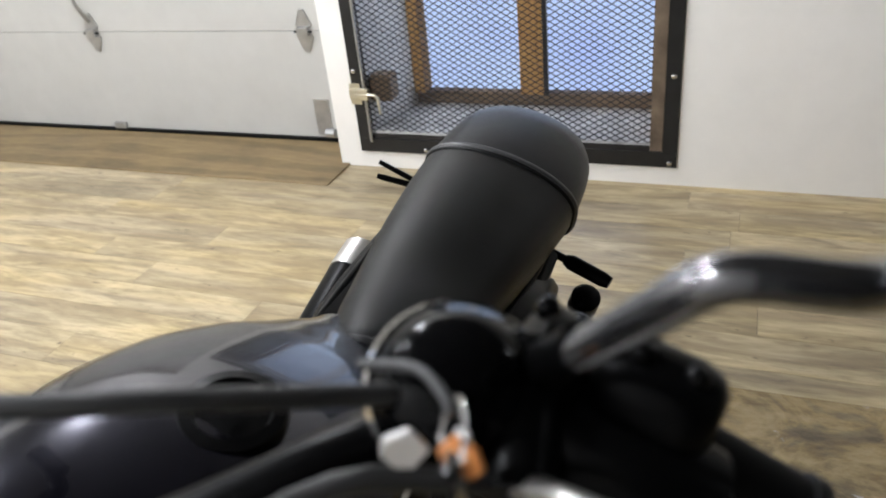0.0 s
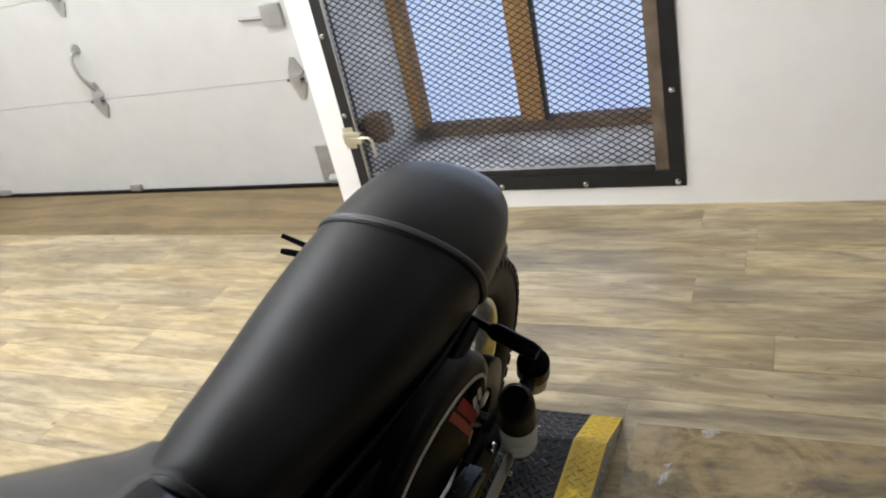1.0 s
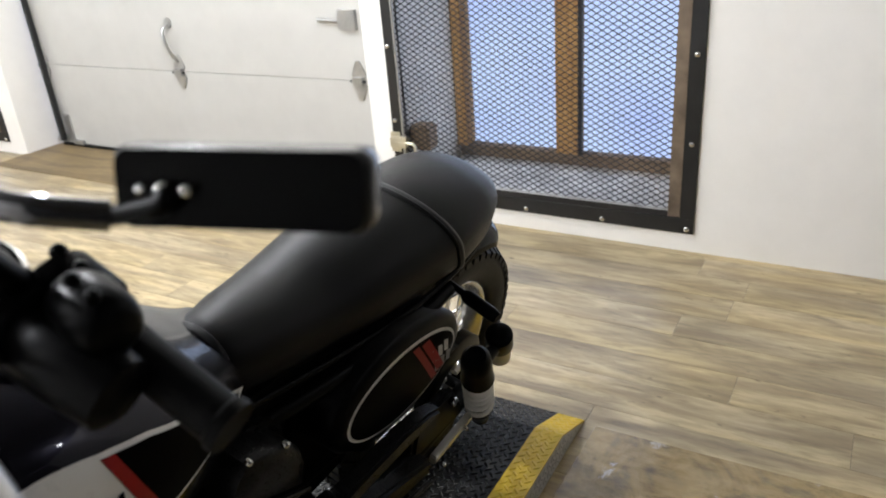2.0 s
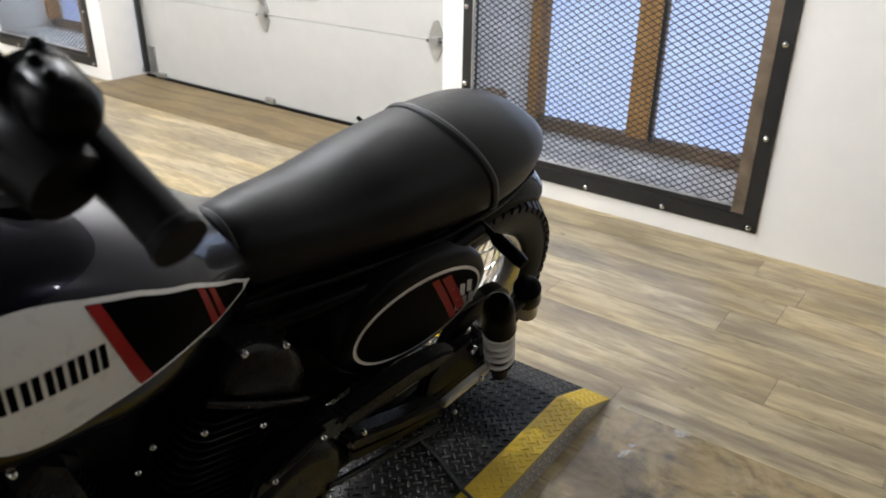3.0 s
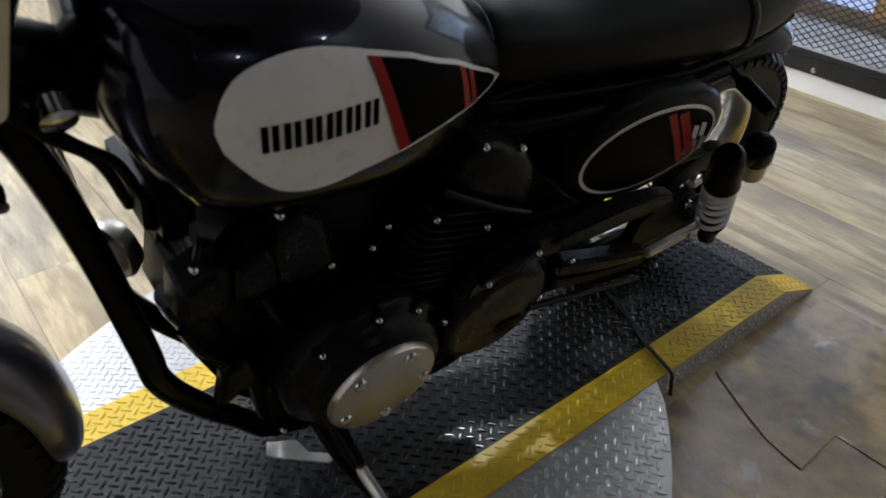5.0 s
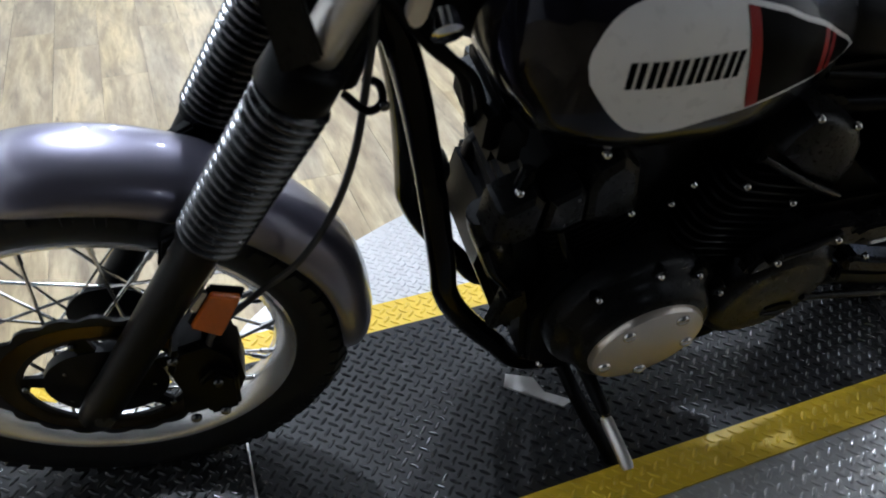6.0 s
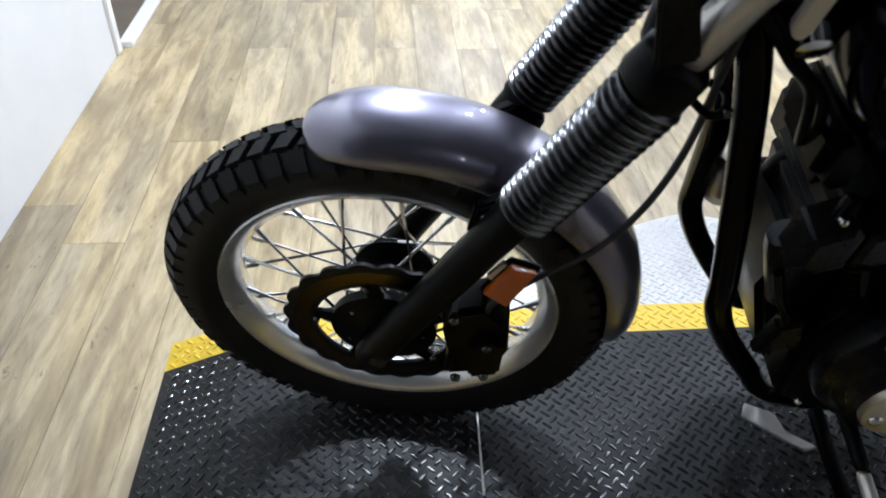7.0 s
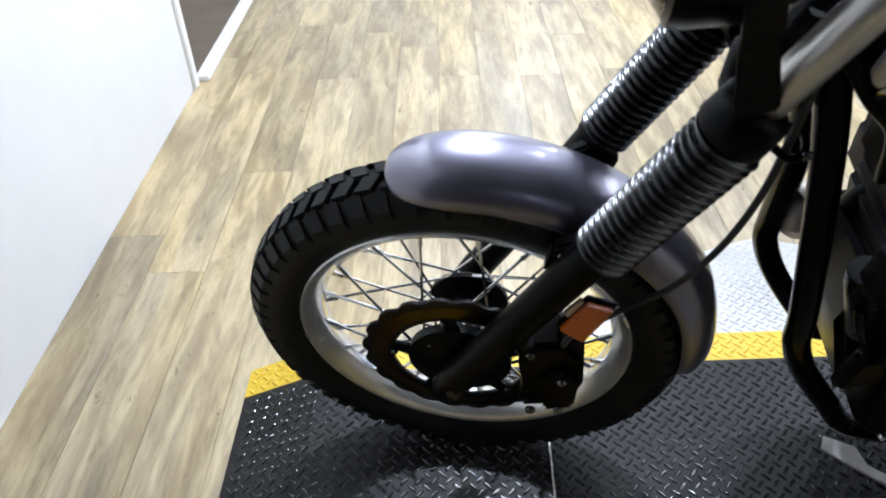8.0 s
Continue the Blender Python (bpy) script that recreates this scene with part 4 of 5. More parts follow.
part("fuel_cap", lathe([(0.040, -0.004), (0.0415, 0.008), (0.039, 0.014), (0.030, 0.016), (0.027, 0.010), (0.010, 0.010)], 36, "Z"), BLACKSATIN, tank, "black fuel cap", pose(-0.112, -0.016, 0.966))
part("cap_lock", lathe([(0.010, 0.0), (0.010, 0.003), (0.004, 0.004)], 18, "Z"), DARKSTEEL, tank, "", pose(-0.112, -0.016, 0.985))


def skin(name, inside, x0, x1, z0, z1, lift, mat, parent, side=-1, nx=44, nz=30, label="", surface=None):
    """A thin decal that follows the tank or side panel: inside(x) gives the lower and upper edge."""
    surface = surface or tank_side
    bm = bmesh.new()
    cols = []
    for i in range(nx + 1):
        x = x0 + (x1 - x0) * i / nx
        lo, hi = inside(x)
        cols.append([bm.verts.new((x, side * (surface(x, lo + (hi - lo) * j / nz) + lift), lo + (hi - lo) * j / nz)) for j in range(nz + 1)])
    for a, b in zip(cols, cols[1:]):
        for j in range(nz):
            bm.faces.new((a[j], b[j], b[j + 1], a[j + 1]))
    return part(name, bm, mat, parent, label)


TEAR = [(-0.2665, 0.880, 0.892), (-0.262, 0.862, 0.908), (-0.255, 0.851, 0.920), (-0.246, 0.839, 0.929), (-0.235, 0.825, 0.935), (-0.222, 0.811, 0.939), (-0.205, 0.797, 0.942), (-0.18, 0.788, 0.943), (-0.15, 0.786, 0.939), (-0.11, 0.793, 0.928),
        (-0.056, 0.800, 0.911), (-0.02, 0.803, 0.894), (0.02, 0.803, 0.876), (0.06, 0.800, 0.852), (0.093, 0.798, 0.832), (0.115, 0.799, 0.816), (0.132, 0.8015, 0.804)]


def tear(x, inset=0.0):
    """Lower and upper edge of the teardrop at x."""
    lo, hi = catmull(TEAR, x, 1), catmull(TEAR, x, 2)
    half = max(0.0004, (hi - lo) / 2 - inset)
    return (lo + hi) / 2 - half, (lo + hi) / 2 + half


for side in (-1, 1):
    emblem = skin("tank_emblem", lambda x: tear(x), -0.2665, 0.132, 0, 0, 0.0012, WHITEPAINT, tank, side, 60, 24, "white teardrop emblem with black rear section and red bands")
    # black rear field and slanted red bands inside the white border
    def slanted(a0, a1, b0, b1, lift, mat, name):
        """A band whose front and rear edges slant; a: x at the top, b: x at the foot."""
        bm = bmesh.new()
        nz, nx = 20, 12
        rows = []
        for j in range(nz + 1):
            f = j / nz
            row = []
            for i in range(nx + 1):
                g = i / nx
                xt, xb = a0 + (a1 - a0) * g, b0 + (b1 - b0) * g
                x = xb + (xt - xb) * f
                lo, hi = tear(x, 0.0045)
                z = lo + (hi - lo) * f
                row.append(bm.verts.new((x, side * (tank_side(x, z) + lift), z)))
            rows.append(row)
        for a, b in zip(rows, rows[1:]):
            for i in range(nx):
                bm.faces.new((a[i], b[i], b[i + 1], a[i + 1]))
        return part(name, bm, mat, emblem)

    slanted(-0.113, 0.112, -0.062, 0.112, 0.0020, BLACKDECAL, "black_field")
    slanted(-0.113, -0.098, -0.066, -0.050, 0.0026, REDPAINT, "red_band")
    slanted(0.020, 0.031, 0.044, 0.056, 0.0026, REDPAINT, "red_band")
    slanted(0.038, 0.048, 0.061, 0.072, 0.0026, REDPAINT, "red_band")
    # the maker's word becomes six plain slanted bars
    for n in range(6):
        xa = -0.226 + 0.0216 * n
        za = 0.853
        bm = bmesh.new()
        for (u0, u1) in ((0.0, 0.0068), (0.0100, 0.0168)):
            vs = []
            for du, dz in ((u0, 0.0), (u1, 0.0), (u1 - 0.002, 0.031), (u0 - 0.002, 0.031)):
                x, z = xa + du, za + dz
                vs.append(bm.verts.new((x, side * (tank_side(x, z) + 0.0024), z)))
            bm.faces.new(vs)
        part("lettering_bar", bm, BLACKDECAL, emblem)

# ---- seat
SEAT = [  # x, half width, bottom z, top z, centre y
    (0.113, 0.036, 0.796, 0.847, -0.030), (0.118, 0.050, 0.780, 0.862, -0.029), (0.137, 0.060, 0.768, 0.867, -0.028), (0.161, 0.067, 0.763, 0.866, -0.027), (0.194, 0.075, 0.758, 0.865, -0.024), (0.290, 0.090, 0.752, 0.861, -0.020), (0.404, 0.107, 0.745, 0.876, -0.019), (0.519, 0.119, 0.742, 0.889, -0.019), (0.615, 0.125, 0.745, 0.897, -0.021), (0.710, 0.120, 0.756, 0.893, -0.018), (0.777, 0.104, 0.771, 0.876, -0.012), (0.825, 0.078, 0.789, 0.852, -0.008), (0.849, 0.042, 0.805, 0.830, -0.006)]


def seat_loop(x, grow=0.0):
    w, lo, hi, mid = (catmull(SEAT, x, k) for k in (1, 2, 3, 4))
    c, h = (lo + hi) / 2, (hi - lo) / 2
    loop = []
    for j in range(44):
        a = 2 * math.pi * j / 44
        ca, sa = math.cos(a), math.sin(a)
        up = 2.0 if sa > 0 else 4.0
        width = w * (1.0 - 0.05 * max(0.0, -sa))
        loop.append((x, mid + (width + grow) * math.copysign(abs(ca) ** (2 / (2.0 if sa > 0 else 5.0)), ca), c + (h + grow) * math.copysign(abs(sa) ** (2 / up), sa)))
    return loop


seat = part("seat", rings([seat_loop(0.1135 + 0.735 * k / 60) for k in range(61)]), VINYL, bike, "black vinyl bench seat", None, 50.0)


def seat_line(x_top, slope, lift, r):
    """A cord over the seat from side to side, running back as it comes down."""
    pts = []
    for j in range(37):
        a = -0.55 + (math.pi + 1.1) * j / 36
        ca, sa = math.cos(a), math.sin(a)
        x = x_top
        for _ in range(3):
            w, lo, hi, mid = (catmull(SEAT, x, k) for k in (1, 2, 3, 4))
            c, h = (lo + hi) / 2, (hi - lo) / 2
            z = c + (h + lift) * (sa if sa > 0 else -math.sqrt(-sa))
            x = x_top + slope * (hi - z)
        pts.append((x, mid + (w + lift) * math.copysign(abs(ca) ** (1.0 if sa > 0 else 0.4), ca), z))
    return tube(pts, r, 8)


part("seat_strap", seat_line(0.556, 0.47, -0.001, 0.0062), PIPING, seat, "grey stitched seam across the seat")
part("seat_seam", seat_line(0.549, 0.47, -0.001, 0.0045), VINYL, seat)
part("front_piping", tube([(x, y, z) for x, y, z in seat_loop(0.119, 0.000)][1:22], 0.0070, 10), VINYL, seat, "rounded front edge")
part("seat_base", rings([[(x, y * 0.93, z - 0.018) for x, y, z in seat_loop(xx)] for xx in (0.135, 0.3, 0.55, 0.73, 0.82)]), BLACKSATIN, seat)
for side in (-1, 1):
    part("seat_trim", tube(smooth_path([(0.13, side * 0.088, 0.752), (0.3, side * 0.106, 0.738), (0.5, side * 0.12, 0.728), (0.68, side * 0.118, 0.738), (0.8, side * 0.1, 0.76)]), 0.006, 8), BLACKSATIN, seat)
    part("frame_rail", tube(smooth_path([(0.10, side * 0.08, 0.70), (0.3, side * 0.115, 0.706), (0.5, side * 0.128, 0.703), (0.62, side * 0.125, 0.708)]), 0.014, 12), BLACKSATIN, bike, "black frame rail")

# rear fender, signals
rows = []
for k in range(31):
    a = radians(150 - 92 * k / 30)
    r = 0.340
    half = 0.088 if k < 27 else 0.088 * math.sqrt(1 - ((k - 26) / 4.6) ** 2)
    ring = []
    for j in range(13):
        f = -1 + j / 6
        ring.append((half * math.sin(f * math.pi / 2), r + 0.02 - 0.05 * (1 - math.cos(f * math.pi / 2)) ** 1.2))
    ring += [(y * 0.95, rr - 0.004) for y, rr in reversed(ring)]
    rows.append([(0.79 + rr * math.cos(a), y, 0.36 + rr * math.sin(a)) for y, rr in ring])
tail = part("rear_fender", rings(rows), BLACKGLOSS, bike, "black rear fender")
for side in (-1, 1):
    tip = Vector((0.614, side * 0.215 - 0.017, 0.703 if side < 0 else 0.745))
    root = Vector((0.645, side * 0.10, 0.705 if side < 0 else 0.735))
    stalk = part("turn_signal_stalk", tube([root, root.lerp(tip, 0.45)], 0.007, 8), BLACKSATIN, tail)
    slim = 0.42 if side > 0 else 1.0
    part("turn_signal", tube([root.lerp(tip, f) for f in (0.38, 0.46, 0.9, 1.0)], [0.009 * slim, 0.0135 * slim, 0.013 * slim, 0.010 * slim], 14, squash=0.6), BLACKSATIN, stalk, "slim black turn signal")
    if side > 0:
        part("signal_prong", tube([root.lerp(tip, f) + Vector((0.012 * f, 0, 0.020 * f)) for f in (0.3, 0.6, 1.04)], [0.005, 0.005, 0.004], 8), BLACKSATIN, stalk)

# ---- side cover with the oval emblem
def cover_side(x, z, side=-1):
    return (0.162 if side < 0 else 0.112) - 0.5 * (z - 0.62) ** 2 - 0.15 * (x - 0.46) ** 2


OVAL = (0.452, 0.622, 0.163, 0.083, radians(-6))


def oval(n=64, grow=0.0):
    return circle_outline(OVAL[0], OVAL[1], OVAL[2] + grow, n, OVAL[3] + grow, OVAL[4])


def on_cover(outline, lift, mat, name, parent, side, label=""):
    """A filled, slightly domed patch on the side cover."""
    cx = sum(u for u, _ in outline) / len(outline)
    cz = sum(w for _, w in outline) / len(outline)
    bm = bmesh.new()
    loops = []
    for f in (1.0, 0.75, 0.5, 0.25):
        loops.append([bm.verts.new((cx + (u - cx) * f, side * (cover_side(cx + (u - cx) * f, cz + (w - cz) * f, side) + lift), cz + (w - cz) * f)) for u, w in outline])
    n = len(outline)
    for a, b in zip(loops, loops[1:]):
        for i in range(n):
            bm.faces.new((a[i], a[(i + 1) % n], b[(i + 1) % n], b[i]))
    bm.faces.new(loops[-1])
    return part(name, bm, mat, parent, label)


for side in (-1, 1):
    body = []
    cover = part("side_cover", rings([[(u, side * 0.05, w) for u, w in oval(64, 0.03)], [(u, side * (cover_side(u, w, side) - 0.012), w) for u, w in oval(64, 0.028)], [(u, side * (cover_side(u, w, side) - 0.002), w) for u, w in oval(64, 0.018)], [(u, side * cover_side(u, w, side), w) for u, w in oval(64, 0.0)], [(u, side * cover_side(u, w, side), w) for u, w in oval(64, -0.06)]]), BLACKSATIN, bike, "black oval side cover", None, 50.0)
    plate = on_cover(oval(64), 0.0012, WHITEPAINT, "oval_emblem", cover, side, "white oval outline with red bands")
    on_cover(oval(64, -0.0065), 0.0024, BLACKDECAL, "black_field", plate, side)
    for x0, x1 in ((0.444, 0.462), (0.468, 0.492)):
        def clip(x, z):
            c, s = math.cos(-OVAL[4]), math.sin(-OVAL[4])
            u, w = x - OVAL[0], z - OVAL[1]
            return ((u * c - w * s) / (OVAL[2] - 0.008)) ** 2 + ((u * s + w * c) / (OVAL[3] - 0.008)) ** 2 < 1
        bm = bmesh.new()
        width = x1 - x0
        quads = []
        for k in range(40):
            za, zb = 0.49 + 0.23 * k / 40, 0.49 + 0.23 * (k + 1) / 40
            xa, xb = x0 + (0.70 - za) * 0.74, x0 + (0.70 - zb) * 0.74
            if all(clip(x, z) for x, z in ((xa, za), (xa + width, za), (xb, zb), (xb + width, zb))):
                vs = [bm.verts.new((x, side * (cover_side(x, z, side) + 0.0034), z)) for x, z in ((xa, za), (xa + width, za), (xb + width, zb), (xb, zb))]
                bm.faces.new(vs)
        part("red_band", bm, REDPAINT, plate)
    for row, (z0, mat) in enumerate(((0.614, WHITEPAINT), (0.577, GREYDECAL))):
        for n in range(3):
            x0 = 0.532 + 0.0205 * n + 0.020 * row
            vs = [(x0, z0), (x0 + 0.0165, z0 - 0.006), (x0 + 0.0055, z0 + 0.026), (x0 - 0.011, z0 + 0.032)]
            bm = bmesh.new()
            bm.faces.new([bm.verts.new((x, side * (cover_side(x, z, side) + 0.0034), z)) for x, z in vs])
            part("lettering_bar", bm, mat, plate)

# ---- frame
for side in (-1, 1):
    part("down_tube", tube(smooth_path([(-0.440, side * 0.026, 0.93), (-0.396, side * 0.034, 0.80), (-0.364, side * 0.050, 0.66), (-0.338, side * 0.082, 0.50), (-0.328, side * 0.088, 0.435), (-0.292, side * 0.088, 0.355), (-0.220, side * 0.086, 0.243), (-0.160, side * 0.090, 0.165), (-0.05, side * 0.10, 0.150), (0.15, side * 0.115, 0.160), (0.24, side * 0.118, 0.20)], 5), 0.0185, 14), BLACKGLOSS, bike, "black frame down tube")
    arm = part("swingarm", tube([(0.26, side * 0.135, 0.33), (0.45, side * 0.140, 0.325), (0.79, side * 0.135, 0.326), (0.84, side * 0.135, 0.326)], [0.028, 0.026, 0.024, 0.02], 12), BLACKSATIN, bike, "black swingarm", None)
    shared("bolt", bolt_mesh(0.014, 0.012), arm, pose(0.80, side * 0.16, 0.326) @ (pose(0, 0, 0, 0, 0, 180) if side > 0 else UNIT))
part("head_stock", tube([(-0.47, 0, 0.78), (-0.40, 0, 0.96)], 0.034, 18), BLACKSATIN, bike)
part("head_lock", lathe([(0.010, -0.012), (0.017, -0.010), (0.018, 0.010), (0.012, 0.014)], 20), CHROME, bike, "bright steering lock", pose(-0.372, -0.062, 0.868, 20, 0, 0))
for dx, dz in ((0.0, 0.0), (0.018, -0.012)):
    part("loom", tube(smooth_path([(-0.43 + dx, -0.045, 0.90 + dz), (-0.385 + dx, -0.060, 0.845 + dz), (-0.345 + dx, -0.060, 0.80 + dz), (-0.32 + dx, -0.05, 0.72 + dz)]), 0.006, 10), BLACKSATIN, bike, "")
part("backbone", tube(smooth_path([(-0.42, 0, 0.90), (-0.2, 0, 0.80), (0.1, 0, 0.74), (0.4, 0, 0.70)]), 0.04, 14), BLACKSATIN, bike)
part("battery_box", prism([(0.22, 0.38), (0.24, 0.70), (0.66, 0.70), (0.62, 0.50), (0.40, 0.40)], -0.085, 0.085, "Y"), BLACKSATIN, bike, "", bevel=0.012)
part("seat_pan", prism([(0.10, 0.70), (0.12, 0.775), (0.8, 0.775), (0.84, 0.72), (0.5, 0.69)], -0.09, 0.09, "Y"), BLACKSATIN, bike, "", bevel=0.01)

# ---- rear shocks with reservoirs
for side in (-1, 1):
    y = side * 0.205
    y = y if side < 0 else 0.165
    top, low = Vector((0.634, y, 0.574)), Vector((0.790, y * 0.93, 0.288))
    way = (low - top).normalized()
    shock = part("rear_shock", tube([top, top + way * 0.10], 0.012, 12), DARKSTEEL, bike, "rear shock with a pale coil spring")
    part("shock_cap", tube([top - way * 0.022, top - way * 0.012, top + way * 0.02, top + way * 0.070, top + way * 0.082, top + way * 0.085], [0.020, 0.028, 0.031, 0.0325, 0.0345, 0.030], 20), BLACKSATIN, shock)
    part("damper", tube([top + way * 0.08, low], 0.0185, 16), BLACKSATIN, shock)
    across = Vector((0, 1, 0))
    third = way.cross(across)
    coil = []
    for k in range(6 * 16 + 1):
        a = 2 * math.pi * k / 16
        f = k / (6 * 16)
        coil.append(top + way * (0.088 + 0.158 * (0.45 * f + 0.55 * f * f)) + 0.0280 * (math.cos(a) * across + math.sin(a) * third))
    part("spring", tube(coil, 0.0053, 8), SPRING, shock, "white coil spring")
    part("shock_foot", tube([top + way * 0.247, top + way * 0.262, low], [0.031, 0.026, 0.016], 16), BLACKSATIN, shock)
    r0 = top + way * 0.072 + Vector((0.088, side * -0.004, 0.030))
    res = part("reservoir", tube([r0 + way * 0.02, r0 + way * 0.075, r0 + way * 0.08], [0.0245, 0.0245, 0.02], 20), RESBODY, shock, "tan shock reservoir")
    part("reservoir_cap", tube([r0 - way * 0.035, r0 - way * 0.028, r0 + way * 0.015, r0 + way * 0.022], [0.020, 0.028, 0.029, 0.026], 20), BLACKSATIN, res)
    part("reservoir_neck", tube([top + way * 0.05, r0], 0.014, 10), BLACKSATIN, res)
    shared("bolt", bolt_mesh(0.012, 0.010), shock, pose(top.x, y + side * 0.018, top.z) @ (pose(0, 0, 0, 0, 0, 180) if side > 0 else UNIT))

# ---- engine
engine = part("crankcase", prism([(-0.19, 0.24), (-0.215, 0.38), (-0.17, 0.49), (-0.05, 0.53), (0.10, 0.50), (0.28, 0.47), (0.31, 0.36), (0.25, 0.24), (0.08, 0.19), (-0.12, 0.19)], -0.135, 0.135, "Y"), ENGINE, bike, "black V-twin crankcase", None, 30.0, 0.014)


def stack(name, base, top, half_x, half_y, fins, label):
    """A finned cylinder from base to top."""
    base, top = Vector(base), Vector(top)
    way = (top - base).normalized()
    across = Vector((way.z, 0, -way.x))

    def loop(d, hx, hy):
        r = min(hx, hy) * 0.35
        outline = []
        for cx, cy, a0 in ((hx - r, hy - r, 0), (-hx + r, hy - r, 90), (-hx + r, -hy + r, 180), (hx - r, -hy + r, 270)):
            for q in (0, 30, 60, 90):
                outline.append((cx + r * math.cos(radians(a0 + q)), cy + r * math.sin(radians(a0 + q))))
        return [base + way * d + across * u + Vector((0, v, 0)) for u, v in outline]

    length = (top - base).length
    loops = [loop(0.0, half_x - 0.016, half_y - 0.016)]
    for k in range(fins):
        d = length * (k + 0.5) / fins
        for dd, cut in ((-0.0026, 0.016), (-0.0022, 0.0), (0.0022, 0.0), (0.0026, 0.016)):
            loops.append(loop(d + dd, half_x - cut, half_y - cut))
    loops.append(loop(length, half_x - 0.016, half_y - 0.016))
    return part(name, rings(loops), ENGINE, engine, label)


part("front_case", prism([(-0.150, 0.195), (-0.222, 0.295), (-0.285, 0.465), (-0.272, 0.560), (-0.180, 0.560), (-0.120, 0.200)], -0.085, 0.085, "Y"), ENGINE, engine, "", None, 30.0, 0.012)
stack("front_cylinder", (-0.105, 0, 0.47), (-0.170, 0, 0.615), 0.072, 0.118, 11, "finned black cylinder")
stack("rear_cylinder", (0.050, 0, 0.46), (0.105, 0, 0.625), 0.080, 0.150, 12, "finned black cylinder")
part("front_head", prism([(-0.255, 0.575), (-0.262, 0.655), (-0.225, 0.705), (-0.150, 0.722), (-0.095, 0.665), (-0.090, 0.560), (-0.15, 0.545)], -0.108, 0.128, "Y"), ENGINE, engine, "black cylinder head", None, 30.0, 0.012)
# three faceted sections of the front rocker cover, side by side
for outline in ([(-0.308, 0.600), (-0.305, 0.655), (-0.262, 0.678), (-0.247, 0.662), (-0.246, 0.598), (-0.275, 0.585)], [(-0.244, 0.605), (-0.244, 0.662), (-0.206, 0.681), (-0.194, 0.664), (-0.187, 0.610), (-0.215, 0.596)],
                [(-0.184, 0.606), (-0.196, 0.668), (-0.190, 0.700), (-0.163, 0.722), (-0.134, 0.694), (-0.112, 0.612), (-0.145, 0.592)]):
    cx, cz = (sum(p[k] for p in outline) / len(outline) for k in (0, 1))
    loops = [[(cx + (u - cx) * g, y, cz + (w - cz) * g + up) for u, w in outline] for g, y, up in ((1.0, -0.09, 0.0), (1.0, -0.128, 0.0), (0.93, -0.137, 0.002), (0.70, -0.142, 0.004))]
    part("rocker_cover", rings(loops), COVERGREY, engine, "charcoal faceted rocker cover", None, 24.0)
for u, y, w, turn in ((-0.30, -0.115, 0.56, 25), (-0.20, -0.118, 0.575, 12)):
    part("oil_line", tube(smooth_path([(u, y, w), (u + 0.02, y - 0.006, w - 0.05), (u + 0.05, y - 0.004, w - 0.10), (u + 0.07, y, w - 0.15)]), 0.007, 10), BLACKGLOSS, engine)
part("coil_cover", prism([(-0.318, 0.700), (-0.318, 0.770), (-0.290, 0.782), (-0.262, 0.742), (-0.262, 0.690), (-0.295, 0.680)], -0.098, 0.03, "Y"), BLACKSATIN, engine, "black coil cover", None, 30.0, 0.014)
part("plug_cap", tube([(-0.262, -0.105, 0.690), (-0.268, -0.112, 0.668), (-0.276, -0.115, 0.640)], [0.010, 0.013, 0.011], 14), BLACKGLOSS, engine, "")
rear_head = part("rear_head", prism([(0.045, 0.560), (0.055, 0.655), (0.070, 0.735), (0.150, 0.735), (0.195, 0.700), (0.212, 0.600), (0.205, 0.545)], -0.118, 0.122, "Y"), ENGINE, engine, "black cylinder head", None, 30.0, 0.012)
outline = [(0.052, 0.692), (0.060, 0.722), (0.078, 0.745), (0.112, 0.740), (0.160, 0.716), (0.186, 0.682), (0.200, 0.640), (0.198, 0.598), (0.150, 0.622), (0.095, 0.654)]
cx, cz = (sum(p[k] for p in outline) / len(outline) for k in (0, 1))
loops = [[(cx + (u - cx) * g, y, cz + (w - cz) * g) for u, w in outline] for g, y in ((1.0, -0.10), (1.0, -0.140), (0.95, -0.152), (0.80, -0.158), (0.4, -0.160))]
part("head_cover", rings(loops), COVERGREY, engine, "charcoal rounded rear head cover", None, 40.0)
part("head_rim", tube([(0.030, -0.150, 0.690), (0.060, -0.156, 0.672), (0.120, -0.160, 0.634), (0.150, -0.160, 0.616), (0.205, -0.158, 0.584)], 0.0055, 8), COVERGREY, engine, "")
# Black block added to close the bright gap between the cylinders.
part("gap_filler", prism([(-0.13, 0.50), (-0.12, 0.72), (0.08, 0.72), (0.08, 0.50)], -0.085, 0.085, "Y"), BLACKSATIN, engine, "", None, 30.0, 0.01)
part("intake", tube(smooth_path([(-0.12, -0.03, 0.70), (-0.02, -0.04, 0.70), (0.07, -0.03, 0.69)]), 0.045, 16), BLACKSATIN, engine)
# clutch case with bolt bosses, round clutch cover, drive pulley cover
CX, CZ = -0.052, 0.382
case = part("clutch_case", rings([[(u, -y, w) for u, w in circle_outline(CX, CZ, r, 64)] for r, y in ((0.134, 0.12), (0.134, 0.160), (0.129, 0.170), (0.118, 0.176), (0.112, 0.188), (0.104, 0.205), (0.097, 0.208))]), COVERGREY, engine, "charcoal clutch case")
